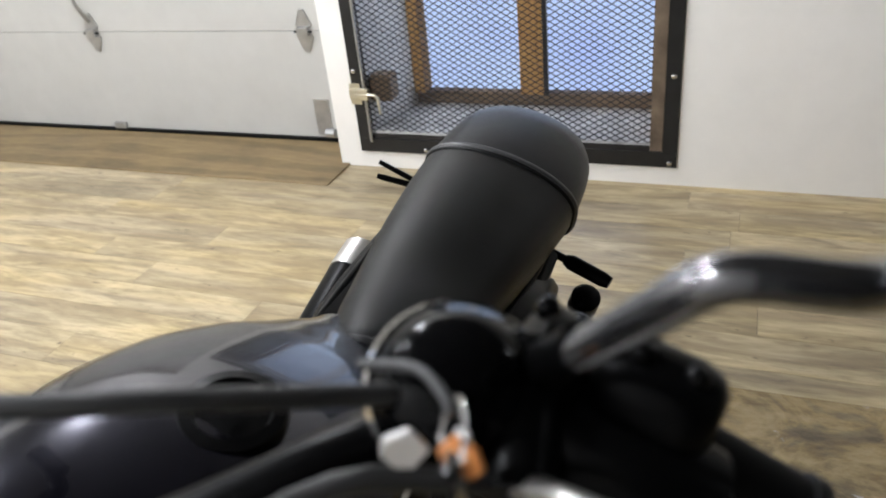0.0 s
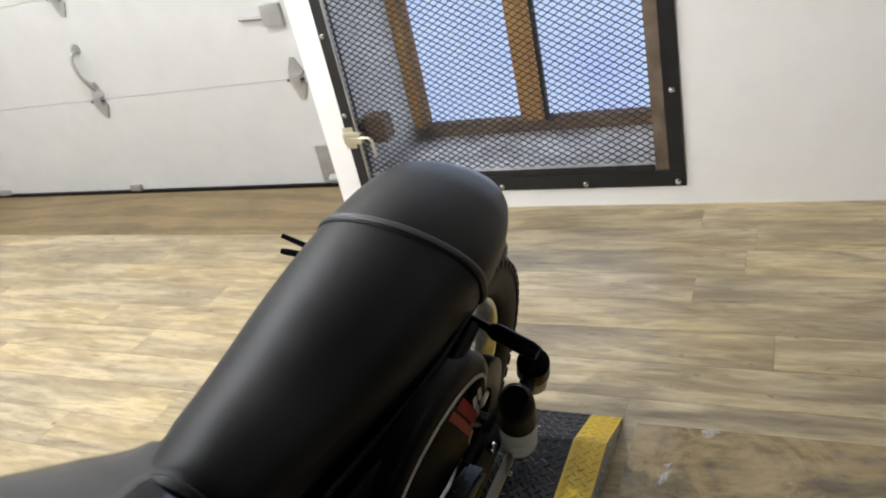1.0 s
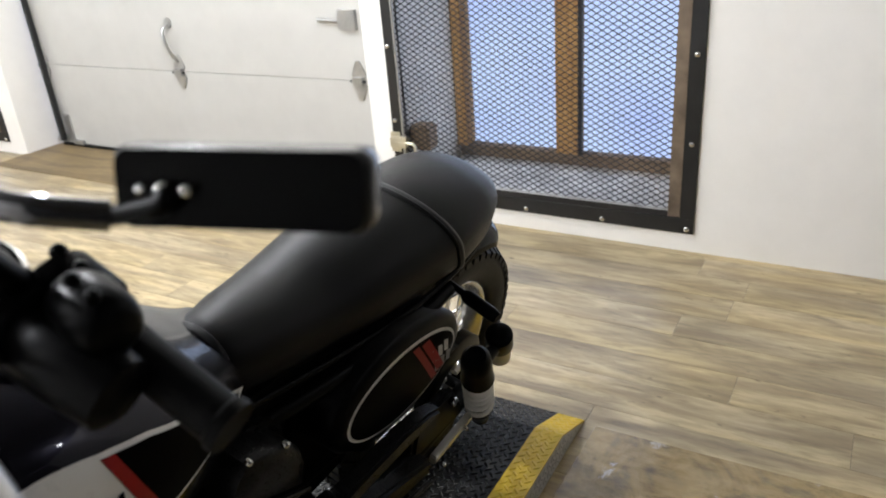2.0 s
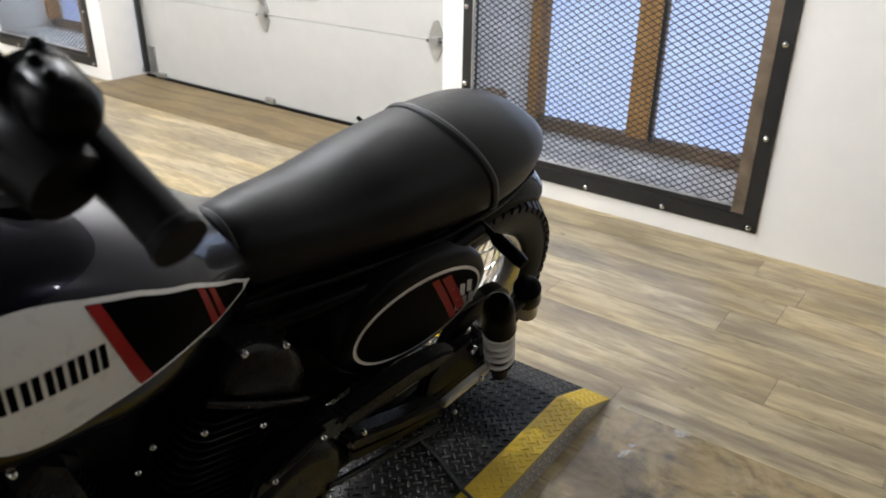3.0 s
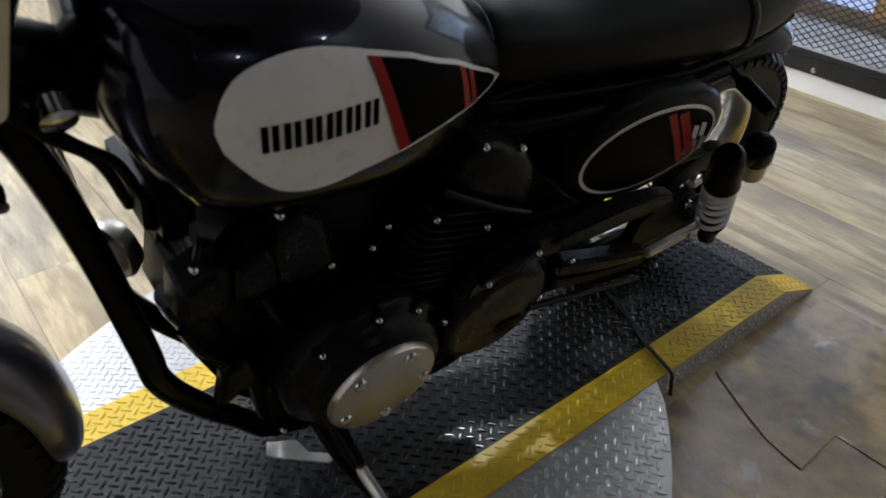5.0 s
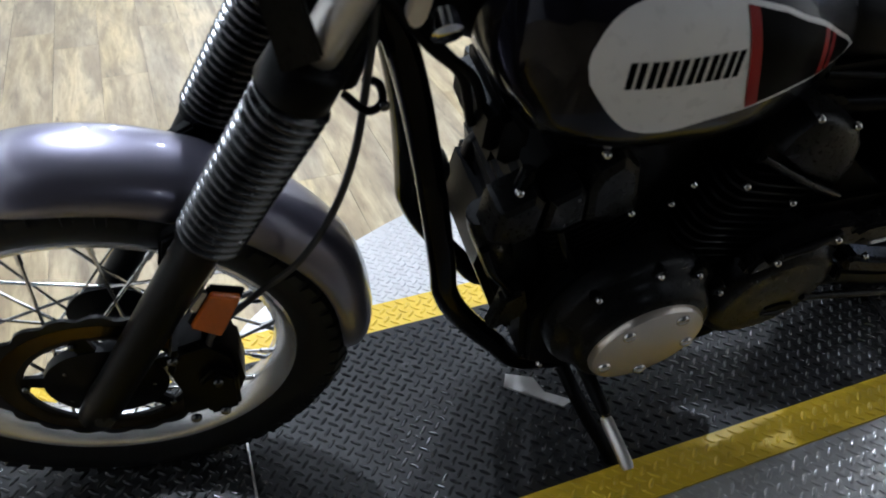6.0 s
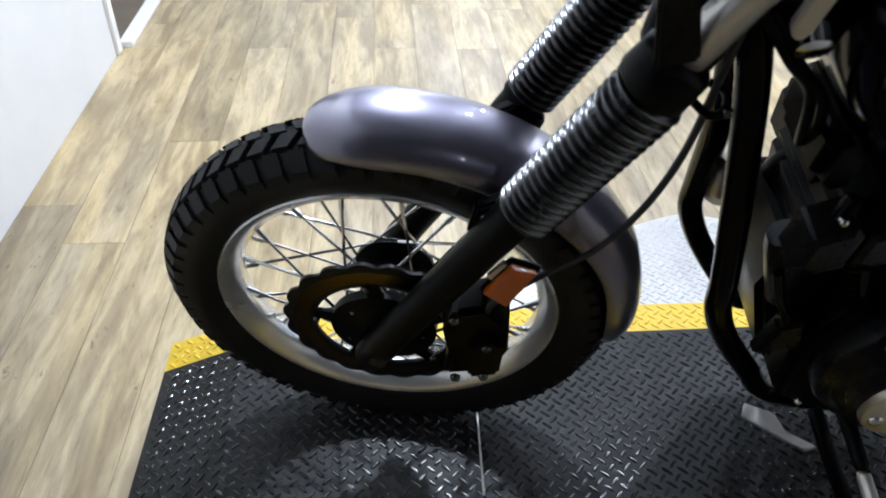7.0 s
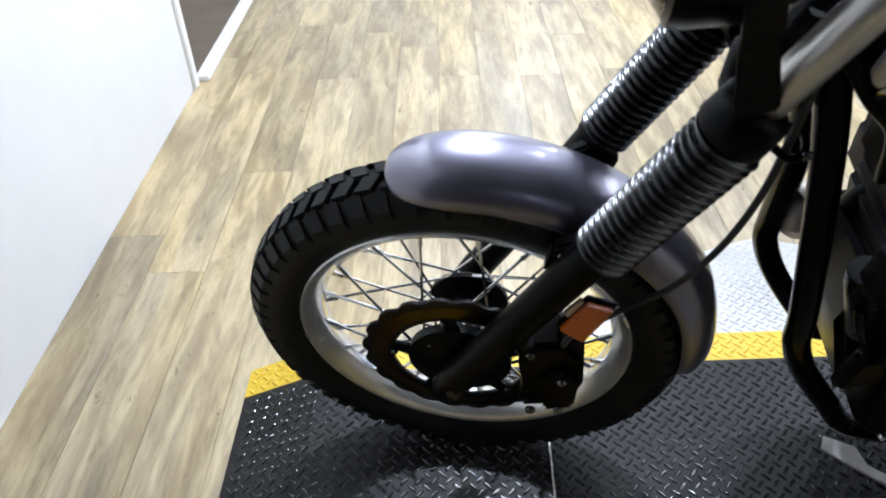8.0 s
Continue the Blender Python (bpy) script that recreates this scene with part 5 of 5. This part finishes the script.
clutch = part("clutch_cover", rings([[(u, -y, w) for u, w in circle_outline(CX, CZ, r, 56)] for r, y in ((0.089, 0.202), (0.090, 0.213), (0.087, 0.2185), (0.060, 0.2205), (0.02, 0.2210))]), CLUTCHMETAL, engine, "champagne round clutch cover")
bolt_c = bolt_mesh(0.0105, 0.008)
for k in range(5):
    a = radians(62 + 72 * k)
    shared("bolt", bolt_c, clutch, pose(CX + 0.070 * math.cos(a), -0.219, CZ + 0.070 * math.sin(a)))
PX, PZ = 0.190, 0.376
pulley = part("pulley_cover", rings([[(u, -y, w) for u, w in circle_outline(PX, PZ, r, 48)] for r, y in ((0.112, 0.11), (0.112, 0.168), (0.105, 0.182), (0.088, 0.190), (0.080, 0.187), (0.050, 0.189), (0.02, 0.190))]), COVERGREY, engine, "charcoal drive pulley cover")
part("cover_slot", prism(circle_outline(0.222, 0.340, 0.030, 20, 0.009, radians(-8)), -0.1925, -0.186, "Y"), BLACKDECAL, pulley, "")
part("slot_lip", tube([(0.195, -0.190, 0.327), (0.222, -0.192, 0.323), (0.246, -0.190, 0.327)], [0.003, 0.006, 0.003], 8), COVERGREY, pulley)
arm = part("cover_arm", prism([(0.092, 0.462), (0.095, 0.498), (0.135, 0.532), (0.200, 0.556), (0.246, 0.552), (0.290, 0.512), (0.276, 0.486), (0.205, 0.500), (0.145, 0.478)], -0.190, -0.160, "Y"), COVERGREY, engine, "charcoal cover arm", None, 30.0, 0.007)
part("arm_rib", tube([(0.122, -0.191, 0.507), (0.165, -0.195, 0.522), (0.207, -0.193, 0.534)], [0.006, 0.0075, 0.006], 10), COVERGREY, arm)
bolt_e = bolt_mesh(0.0055, 0.009)
boss = bpy.data.meshes.new("boss")
bm = lathe([(0.0125, 0.012), (0.0120, -0.004), (0.0095, -0.006)], 16)
bmesh.ops.recalc_face_normals(bm, faces=bm.faces[:])
bm.to_mesh(boss)
bm.free()
boss.materials.append(BLACKSATIN)
for u, y, w in ((0.120, -0.192, 0.508), (0.209, -0.192, 0.534), (0.062, -0.182, 0.440), (0.012, -0.172, 0.487), (-0.055, -0.170, 0.503), (-0.137, -0.166, 0.469)):
    shared("boss", boss, engine, pose(u, y, w))
    shared("bolt", bolt_e, engine, pose(u, y - 0.005, w))
for u, y, w in ((-0.023, -0.118, 0.622), (-0.043, -0.118, 0.589), (0.027, -0.152, 0.643), (0.119, -0.160, 0.596), (0.085, -0.146, 0.742), (0.150, -0.150, 0.722), (-0.290, -0.138, 0.695), (-0.189, -0.132, 0.727), (-0.112, -0.128, 0.600), (0.329, -0.126, 0.661), (-0.185, -0.165, 0.30)):
    shared("bolt", bolt_e, engine, pose(u, y, w))
# belt guards, lower bar, rear bracket
guard = part("belt_guard", prism([(0.240, 0.530), (0.262, 0.546), (0.42, 0.546), (0.500, 0.532), (0.545, 0.512), (0.535, 0.498), (0.430, 0.508), (0.275, 0.506)], -0.198, -0.165, "Y"), COVERGREY, bike, "charcoal belt guard", None, 30.0, 0.006)
part("guard_flange", prism([(0.270, 0.503), (0.430, 0.505), (0.530, 0.496), (0.526, 0.478), (0.432, 0.484), (0.282, 0.486)], -0.190, -0.160, "Y"), BLACKSATIN, guard, "", None, 30.0, 0.004)
lower = part("lower_guard", prism([(0.284, 0.448), (0.300, 0.456), (0.420, 0.408), (0.552, 0.360), (0.566, 0.345), (0.545, 0.335), (0.420, 0.372), (0.300, 0.418)], -0.196, -0.160, "Y"), COVERGREY, bike, "charcoal lower belt guard", None, 30.0, 0.007)
part("guard_flange", prism([(0.300, 0.412), (0.420, 0.368), (0.560, 0.332), (0.585, 0.300), (0.440, 0.330), (0.315, 0.372)], -0.190, -0.160, "Y"), BLACKSATIN, lower, "", None, 30.0, 0.005)
part("lower_bar", tube([(0.262, -0.188, 0.352), (0.430, -0.190, 0.305), (0.590, -0.188, 0.256)], 0.0065, 8), COVERGREY, lower)
part("belt", prism([(0.22, 0.470), (0.79, 0.440), (0.79, 0.448), (0.22, 0.478)], -0.098, -0.072, "Y"), RUBBER, bike)
part("belt", prism([(0.22, 0.285), (0.79, 0.207), (0.79, 0.215), (0.22, 0.293)], -0.098, -0.072, "Y"), RUBBER, bike)
for u, w in ((0.323, 0.449), (0.634, 0.273)):
    shared("bolt", bolt_e, guard, pose(u, -0.188, w))
link = part("axle_link", prism([(0.572, 0.328), (0.575, 0.346), (0.640, 0.352), (0.722, 0.356), (0.722, 0.338), (0.640, 0.332)], -0.196, -0.180, "Y"), ALU, bike, "bare metal axle adjuster", None, 30.0, 0.003)
shared("bolt", bolt_e, link, pose(0.685, -0.196, 0.346))
part("peg_bracket", prism([(0.545, 0.345), (0.540, 0.405), (0.585, 0.445), (0.674, 0.440), (0.745, 0.345), (0.714, 0.290), (0.644, 0.290)], -0.160, -0.135, "Y"), BLACKSATIN, bike, "black peg bracket", None, 30.0, 0.008)
part("peg_pin", lathe([(0.008, 0.008), (0.011, 0.0), (0.009, -0.006)], 14), CHROME, bike, "", pose(0.665, -0.168, 0.418, 0, 0, 0))
part("bright_bracket", prism([(0.545, 0.283), (0.540, 0.318), (0.640, 0.308), (0.712, 0.312), (0.690, 0.276), (0.650, 0.252)], -0.108, -0.098, "Y"), SPRING, bike, "pale metal plate behind the guards", None, 30.0, 0.003)
stand = part("side_stand", tube(smooth_path([(-0.10, -0.13, 0.185), (-0.085, -0.20, 0.155), (-0.035, -0.285, 0.060), (-0.02, -0.305, 0.010 - 0.084)], 4), 0.013, 10), BLACKSATIN, bike, "black side stand, folded out")
peg = part("shift_peg", tube([(-0.100, -0.150, 0.262), (-0.104, -0.255, 0.266), (-0.104, -0.262, 0.265)], [0.013, 0.011, 0.008], 12), BLACKSATIN, bike, "black peg with a bright flat end")
part("peg_end", tube([(-0.106, -0.262, 0.265), (-0.106, -0.270, 0.265), (-0.103, -0.340, 0.256), (-0.103, -0.346, 0.255)], [0.008, 0.0105, 0.0105, 0.008], 8, squash=0.55), ALU, peg, "bright flat peg end")
shared("bolt", bolt_mesh(0.008, 0.007), peg, pose(-0.106, -0.262, 0.272, 60, 0, 0))
skid = prism([(-0.176, -0.036), (-0.160, -0.008), (-0.116, -0.034), (-0.112, -0.072), (-0.072, -0.108), (-0.096, -0.116)], 0.116, 0.120, "Z")
part("skid_plate", skid, SKID, bike, "bare crumpled metal skid plate", B.inverted(), 30.0, 0.001)

# exhaust, horn, regulator on the far and front side
part("exhaust_header", tube(smooth_path([(-0.215, 0.03, 0.62), (-0.250, 0.05, 0.57), (-0.225, 0.09, 0.42), (-0.175, 0.13, 0.28), (-0.05, 0.165, 0.235), (0.25, 0.18, 0.30), (0.36, 0.21, 0.36)], 6), 0.021, 14), BLACKSATIN, bike, "black exhaust header")
muffler = part("muffler", tube([(0.34, 0.205, 0.350), (0.37, 0.222, 0.365), (0.41, 0.233, 0.382), (0.66, 0.248, 0.462), (0.69, 0.250, 0.472)], [0.024, 0.040, 0.046, 0.046, 0.040], 24), BLACKSATIN, bike, "black muffler with a bright tip")
part("muffler_tip", tube([(0.665, 0.2482, 0.4637), (0.730, 0.2516, 0.4845)], [0.048, 0.045], 24), ALU, muffler)
part("heat_shield", tube([(0.46, 0.214, 0.438), (0.62, 0.222, 0.490)], 0.020, 10, squash=0.5), CHROME, muffler)
horn = part("horn", lathe([(0.012, 0.026), (0.038, 0.018), (0.046, 0.0), (0.043, -0.009), (0.034, -0.006), (0.030, -0.011), (0.014, -0.013)], 32), HORNMETAL, bike, "round dull metal horn", pose(-0.318, 0.075, 0.522, 0, 0, -66))
part("horn_bracket", prism([(-0.384, 0.84), (-0.368, 0.84), (-0.336, 0.60), (-0.322, 0.50), (-0.336, 0.47), (-0.348, 0.52), (-0.364, 0.68)], 0.080, 0.086, "Y"), GALV, horn, "", None, 30.0, 0.001)
reg = part("radiator_guard", prism([(-0.225, 0.40), (-0.268, 0.60), (-0.235, 0.66), (-0.19, 0.62), (-0.19, 0.40)], -0.07, 0.085, "Y"), BLACKSATIN, bike, "black oil cooler housing", None, 30.0, 0.01)
part("oil_filter", tube([(-0.246, -0.085, 0.455), (-0.250, -0.085, 0.465), (-0.288, -0.085, 0.575), (-0.300, -0.085, 0.600)], [0.016, 0.022, 0.026, 0.020], 22), COVERGREY, engine, "charcoal finned canister")
part("engine_bracket", prism([(-0.265, 0.36), (-0.255, 0.44), (-0.225, 0.455), (-0.205, 0.39)], -0.128, -0.10, "Y"), COVERGREY, engine, "", None, 30.0, 0.006)

# ---- headlight, instruments, bars
part("headlight", lathe([(0.02, 0.06), (0.06, 0.045), (0.082, 0.0), (0.088, -0.055), (0.086, -0.07), (0.07, -0.078)], 40, "X"), BLACKSATIN, bike, "round black headlight", W @ pose(0.285, 0.0, 0.645))
part("headlight_glass", lathe([(0.078, 0.0), (0.06, -0.012), (0.02, -0.018)], 40, "X"), glass("lamp_glass", 0.05), bike, "", W @ pose(0.210, 0.0, 0.645))
meter = part("speedometer", lathe([(0.050, -0.03), (0.058, -0.012), (0.060, 0.012), (0.056, 0.020), (0.050, 0.018)], 36, "Z"), BLACKGLOSS, bike, "round black speedometer", W @ pose(0.455, 0.05, 0.80, 0, 32, 0))
part("meter_ring", lathe([(0.0585, 0.013), (0.0605, 0.017), (0.0575, 0.022), (0.053, 0.0195)], 36, "Z", closed=True), CHROME, meter, "", W @ pose(0.455, 0.05, 0.80, 0, 32, 0))
part("meter_glass", lathe([(0.052, 0.018), (0.03, 0.0195), (0.01, 0.020)], 36, "Z"), BLACKDECAL, meter, "", W @ pose(0.455, 0.05, 0.80, 0, 32, 0))
part("ignition_lock", lathe([(0.020, 0.0), (0.021, 0.03), (0.016, 0.034)], 20, "Z"), BLACKSATIN, bike, "", W @ pose(0.47, 0.0, 0.745, 0, 30, 0))

# bars in the steered frame; the clamp stands over the steering stem
BAR = [(0.468, 0.0, 0.738), (0.482, -0.04, 0.752), (0.522, -0.09, 0.781), (0.578, -0.140, 0.808), (0.632, -0.182, 0.818), (0.662, -0.206, 0.813), (0.687, -0.310, 0.773)]
GRIP_IN, GRIP_OUT = Vector((0.668, -0.212, 0.806)), Vector((0.689, -0.316, 0.772))
way = (GRIP_OUT - GRIP_IN).normalized()
for u in (0.455, 0.485):
    part("riser", tube([(u - 0.02, 0.035 if u > 0.46 else -0.035, 0.735), (u - 0.006, 0.035 if u > 0.46 else -0.035, 0.765)], 0.016, 14), BLACKSATIN, bike, "", W)


def ball(name, at, r, mat, parent, label=""):
    bm = bmesh.new()
    bmesh.ops.create_uvsphere(bm, u_segments=16, v_segments=12, radius=r, matrix=Matrix.Translation(at))
    return part(name, bm, mat, parent, label, W)


for side in (-1, 1):
    def fix(p):
        p = Vector(p)
        return Vector((p.x, -side * p.y * (1.14 if side > 0 else 1.0), p.z))

    bar = part("handlebar", tube(smooth_path([fix(p) for p in BAR], 6), 0.0118, 14), BLACKSATIN, bike, "black handlebar", W)
    pts, radii = [], []
    for k in range(61):
        pts.append(fix(GRIP_IN.lerp(GRIP_OUT, k / 60 * (0.84 if side > 0 else 1.0))))
        radii.append(0.0168 if 2 < k < 56 else 0.0190)
    part("grip", tube(pts, radii, 20), GRIPRUBBER, bar, "black rubber grip", W)
    if side < 0:
        part("clutch_hose", tube(smooth_path([(0.44, 0.02, 0.775), (0.478, -0.02, 0.838), (0.516, -0.075, 0.851), (0.558, -0.122, 0.846), (0.600, -0.160, 0.835), (0.630, -0.185, 0.822)], 8), 0.0047, 10), CABLE, bar, "black hose arching over the bar", W)
        bm = tube([(0.655, -0.264, 0.834), (0.655, -0.260, 0.834), (0.655, -0.250, 0.834), (0.655, -0.226, 0.835), (0.655, -0.216, 0.835), (0.655, -0.211, 0.835)], [0.012, 0.018, 0.0215, 0.0215, 0.018, 0.012], 24)
        part("switch_block", bm, BLACKSATIN, bar, "black switch block", W @ pose(0, 0, 0), 60.0)
        part("lever_mount", tube([(0.622, -0.196, 0.812), (0.628, -0.204, 0.811), (0.640, -0.245, 0.804), (0.646, -0.270, 0.797), (0.648, -0.276, 0.795)], [0.014, 0.024, 0.027, 0.024, 0.012], 20), BLACKSATIN, bar, "black lever mount", W)
        for yy in (-0.250, -0.228):
            ball("switch_lever", (0.650, yy, 0.856), 0.0048, BLACKSATIN, bar)
    # switch pod and lever perch inboard of the grip
    pod = GRIP_IN - way * 0.018
    if side < 0:
        part("switch_housing", tube([fix(pod - way * 0.024), fix(pod - way * 0.02), fix(pod + way * 0.012), fix(pod + way * 0.017)], [0.020, 0.029, 0.029, 0.021], 28, squash=1.1), BLACKSATIN, bar, "black switch housing", W, 60.0)
    for d in (-0.014, 0.004) if side < 0 else ():
        ball("switch_button", fix(pod + way * d + Vector((0.004, 0, 0.029))), 0.006, BLACKGLOSS, bar)
    perch = Vector((0.640, -0.190, 0.828))
    part("lever_perch", tube([fix(perch + Vector((0.004, 0, 0.004))), fix(perch + Vector((-0.022, -0.004, -0.002))), fix(perch + Vector((-0.048, -0.018, -0.012)))], [0.022, 0.018, 0.013], 14), BLACKSATIN, bar, "black lever perch", W)
    hub = Vector((0.616, -0.166, 0.826))
    if side < 0:
        cup = part("bar_housing", lathe([(0.006, 0.030), (0.022, 0.026), (0.033, 0.014), (0.037, 0.0), (0.035, -0.020), (0.024, -0.034)], 28, "Z"), BLACKGLOSS, bar, "gloss black round housing on the bar", W @ pose(hub.x, -side * hub.y, hub.z, 12, -25, 0))
        part("housing_ring", lathe([(0.0355, 0.004), (0.0385, 0.006), (0.0365, 0.0095), (0.0345, 0.007)], 36, "Z", closed=True), CHROME, cup, "bright ring", W @ pose(hub.x, -side * hub.y, hub.z, 12, -25, 0))
    lever = [perch + Vector((-0.044, -0.016, -0.010)), Vector((0.560, -0.285, 0.872)), Vector((0.548, -0.345, 0.888)), Vector((0.549, -0.384, 0.861)), Vector((0.541, -0.413, 0.830))]
    lv = part("clutch_lever" if side < 0 else "brake_lever", tube([fix(p) for p in smooth_path(lever, 5)], 0.0062, 10, squash=1.3), ALU, bar, "polished alloy lever", W)
    ball("lever_ball", fix(lever[-1]), 0.0095, ALU, lv)
    part("control_cable", tube(smooth_path([fix(perch + Vector((-0.046, -0.012, -0.010))), fix(perch + Vector((-0.10, 0.05, -0.01))), fix(Vector((0.44, -0.07, 0.72))), fix(Vector((0.40, -0.05, 0.60)))]), 0.005, 8), CABLE, bar, "", W)
    if side > 0:
        continue
    # mirror: its black back faces forward
    TO_W = (B @ W).inverted()
    m0, m1, m2 = (TO_W @ Vector(p) for p in ((-0.229, -0.600, 1.2755), (-0.184, -0.710, 1.269), (-0.237, -0.601, 1.239)))
    ex = (m1 - m0).normalized()
    dn = m2 - m0
    dn = (dn - ex * dn.dot(ex)).normalized()
    nn = dn.cross(ex)
    wdt, hgt = (m1 - m0).length, 0.0375
    centre = m0 + ex * wdt / 2 + dn * hgt / 2
    outline = []
    for cx, cy, a0 in ((1, 1, 0), (-1, 1, 90), (-1, -1, 180), (1, -1, 270)):
        r = 0.008
        for q in (0, 22, 45, 68, 90):
            outline.append((cx * (wdt / 2 - r) + r * math.cos(radians(a0 + q)), cy * (hgt / 2 - r) + r * math.sin(radians(a0 + q))))
    skin_m = [[fix(centre + ex * u * sc + dn * v * sc + nn * off) for u, v in outline] for sc, off in ((0.955, 0.0), (0.995, -0.004), (0.995, -0.022), (0.97, -0.025))]
    head_m = part("mirror", rings(skin_m), BLACKSATIN, bike, "black rectangular rear-view mirror", W)
    part("mirror_rim", rings([[fix(centre + ex * u * sc + dn * v * sc + nn * off) for u, v in outline] for sc, off in ((0.992, -0.0045), (1.012, -0.006), (1.012, -0.020), (0.992, -0.0215))], caps=False), RIMBLACK, head_m, "gloss dark rim", W)
    part("mirror_glass", rings([[fix(centre + ex * u * 0.95 + dn * v * 0.92 + nn * off) for u, v in outline] for off in (-0.0255, -0.0265)]), CHROME, head_m, "mirror glass", W)
    joint = centre - ex * wdt * 0.27 + nn * 0.003
    elbow, mid_s, bend, foot = (TO_W @ Vector(p) for p in ((-0.232, -0.594, 1.242), (-0.256, -0.572, 1.2515), (-0.264, -0.538, 1.256), (-0.246, -0.492, 1.207)))
    stalk = part("mirror_stalk", tube(smooth_path([fix(foot), fix(foot.lerp(bend, 0.5)), fix(foot.lerp(bend, 0.9)), fix(bend.lerp(mid_s, 0.25)), fix(mid_s), fix(elbow)], 6), 0.0078, 12), STALK if side < 0 else BLACKSATIN, head_m, "bent mirror stalk", W)
    part("stalk_elbow", tube(smooth_path([fix(mid_s.lerp(elbow, 0.7)), fix(elbow), fix(joint + nn * 0.004 + dn * 0.006), fix(joint)], 5), 0.0050, 10), BLACKSATIN, head_m, "black joint", W)
    part("stalk_foot", tube([fix(foot + Vector((0.0, 0, 0.004))), fix(perch + Vector((0, 0, 0.004)))], [0.008, 0.011], 10), BLACKSATIN, head_m, "", W)
    for d, r in ((-0.0105, 0.0030), (0.0, 0.0044), (0.0105, 0.0032)):
        ball("mirror_screw", fix(joint + ex * d + nn * 0.001), r, BOLT, head_m)

# ---------------------------------------------------------------- small things on the floor
tie = thing("tie_rod", pose(0, 0, 0), "thin black tie rod lying over the platform edge", "rod")
part("rod", tube([(0.715, -0.02, 0.081), (0.680, -0.13, 0.080), (0.632, -0.228, 0.0785), (0.608, -0.306, 0.0785), (0.610, -0.316, 0.069), (0.616, -0.320, 0.010)], 0.0042, 8), CABLE, tie)
keys = thing("key_bunch", pose(-0.280, -0.456, 1.190), "bunch of keys with a white and orange tag on the handlebar", "keys")
part("key_cord", tube(smooth_path([(0.022, 0.045, 0.006), (0.018, 0.02, 0.012), (0.006, 0.004, 0.012), (0, 0, 0.010)]), 0.0022, 8), CABLE, keys)
part("key_ring", lathe([(0.013, -0.001), (0.0145, 0.0), (0.013, 0.001), (0.0115, 0.0)], 24, closed=True), CHROME, keys, "", pose(0, 0, 0, 20, 0, 30))
for k, (turn, mat, ln) in enumerate(((-20, WHITEPAINT, 0.026), (15, BOLT, 0.030), (50, KEYTAG, 0.020), (-60, WHITEPAINT, 0.018))):
    part("key" if mat is BOLT else "key_tag", prism([(-0.006, -0.004), (-0.009, -0.013), (-0.004, -ln), (0.004, -ln), (0.009, -0.013), (0.006, -0.004)], -0.0016, 0.0016, "Y"), mat, keys, "", pose(0, 0.003 * k, 0, 0, turn, 40 * k), bevel=0.0006)
strap = thing("strap_wire", pose(0, 0, 0), "thin bright wire on the deck", "wire")
part("wire", tube([(-0.633, 0.039, Z_TOP + 0.004), (-0.636, -0.05, Z_TOP + 0.004), (-0.639, -0.14, Z_TOP + 0.004)], 0.0022, 6), ALU, strap)
cord = thing("hanging_cord", pose(0, 0, 0), "yellow-green cord hanging inside the opening", "cord")
part("cord_line", tube(smooth_path([(-2.0, 1.95, 1.2), (-1.98, 1.93, 0.6), (-1.95, 1.95, 0.25), (-1.96, 2.0, 0.02)]), 0.007, 8), CORD, cord)
for n, (pts) in enumerate(([(0.34, -0.335), (0.345, -1.25), (0.79, -1.27), (0.795, -0.60), (0.655, -0.605), (0.672, -0.51), (0.705, -0.435), (0.756, -0.335)],
                           [(0.762, -0.335), (0.711, -0.437), (0.678, -0.512), (0.663, -0.598), (0.80, -0.595), (0.80, -1.27), (1.22, -1.25), (1.21, -0.345)])):
    sheet = part("floor_board", prism(pts, 0.0004, 0.0036, "Z"), BOARD, None, "", None, 0)
    tagged(sheet, "worn brown glossy hardboard sheet beside the platform, scuffed and cracked", "floor board", "floor boards")

# ---------------------------------------------------------------- floor planks
PW, PL = 0.1524, 1.219


def plank_mesh(length):
    bm = box(0, 0, -0.004, PW - 0.0012, length - 0.0012, 0.0)
    bmesh.ops.recalc_face_normals(bm, faces=bm.faces[:])
    mesh = bpy.data.meshes.new("plank")
    bm.to_mesh(mesh)
    bm.free()
    mesh.materials.append(PLANK)
    return mesh


whole = plank_mesh(PL)
rng = random.Random(7)
x = X_FRONT + 0.0012
while x < X_REAR + 0.02:
    y = Y_NEAR + rng.uniform(0.25, PL)
    shared("plank", plank_mesh(y - Y_NEAR), floor, pose(x, Y_NEAR, 0))
    while y + PL < Y_FAR:
        shared("plank", whole, floor, pose(x, y, 0))
        y += PL
    shared("plank", plank_mesh(Y_FAR - y), floor, pose(x, y, 0))
    x += PW
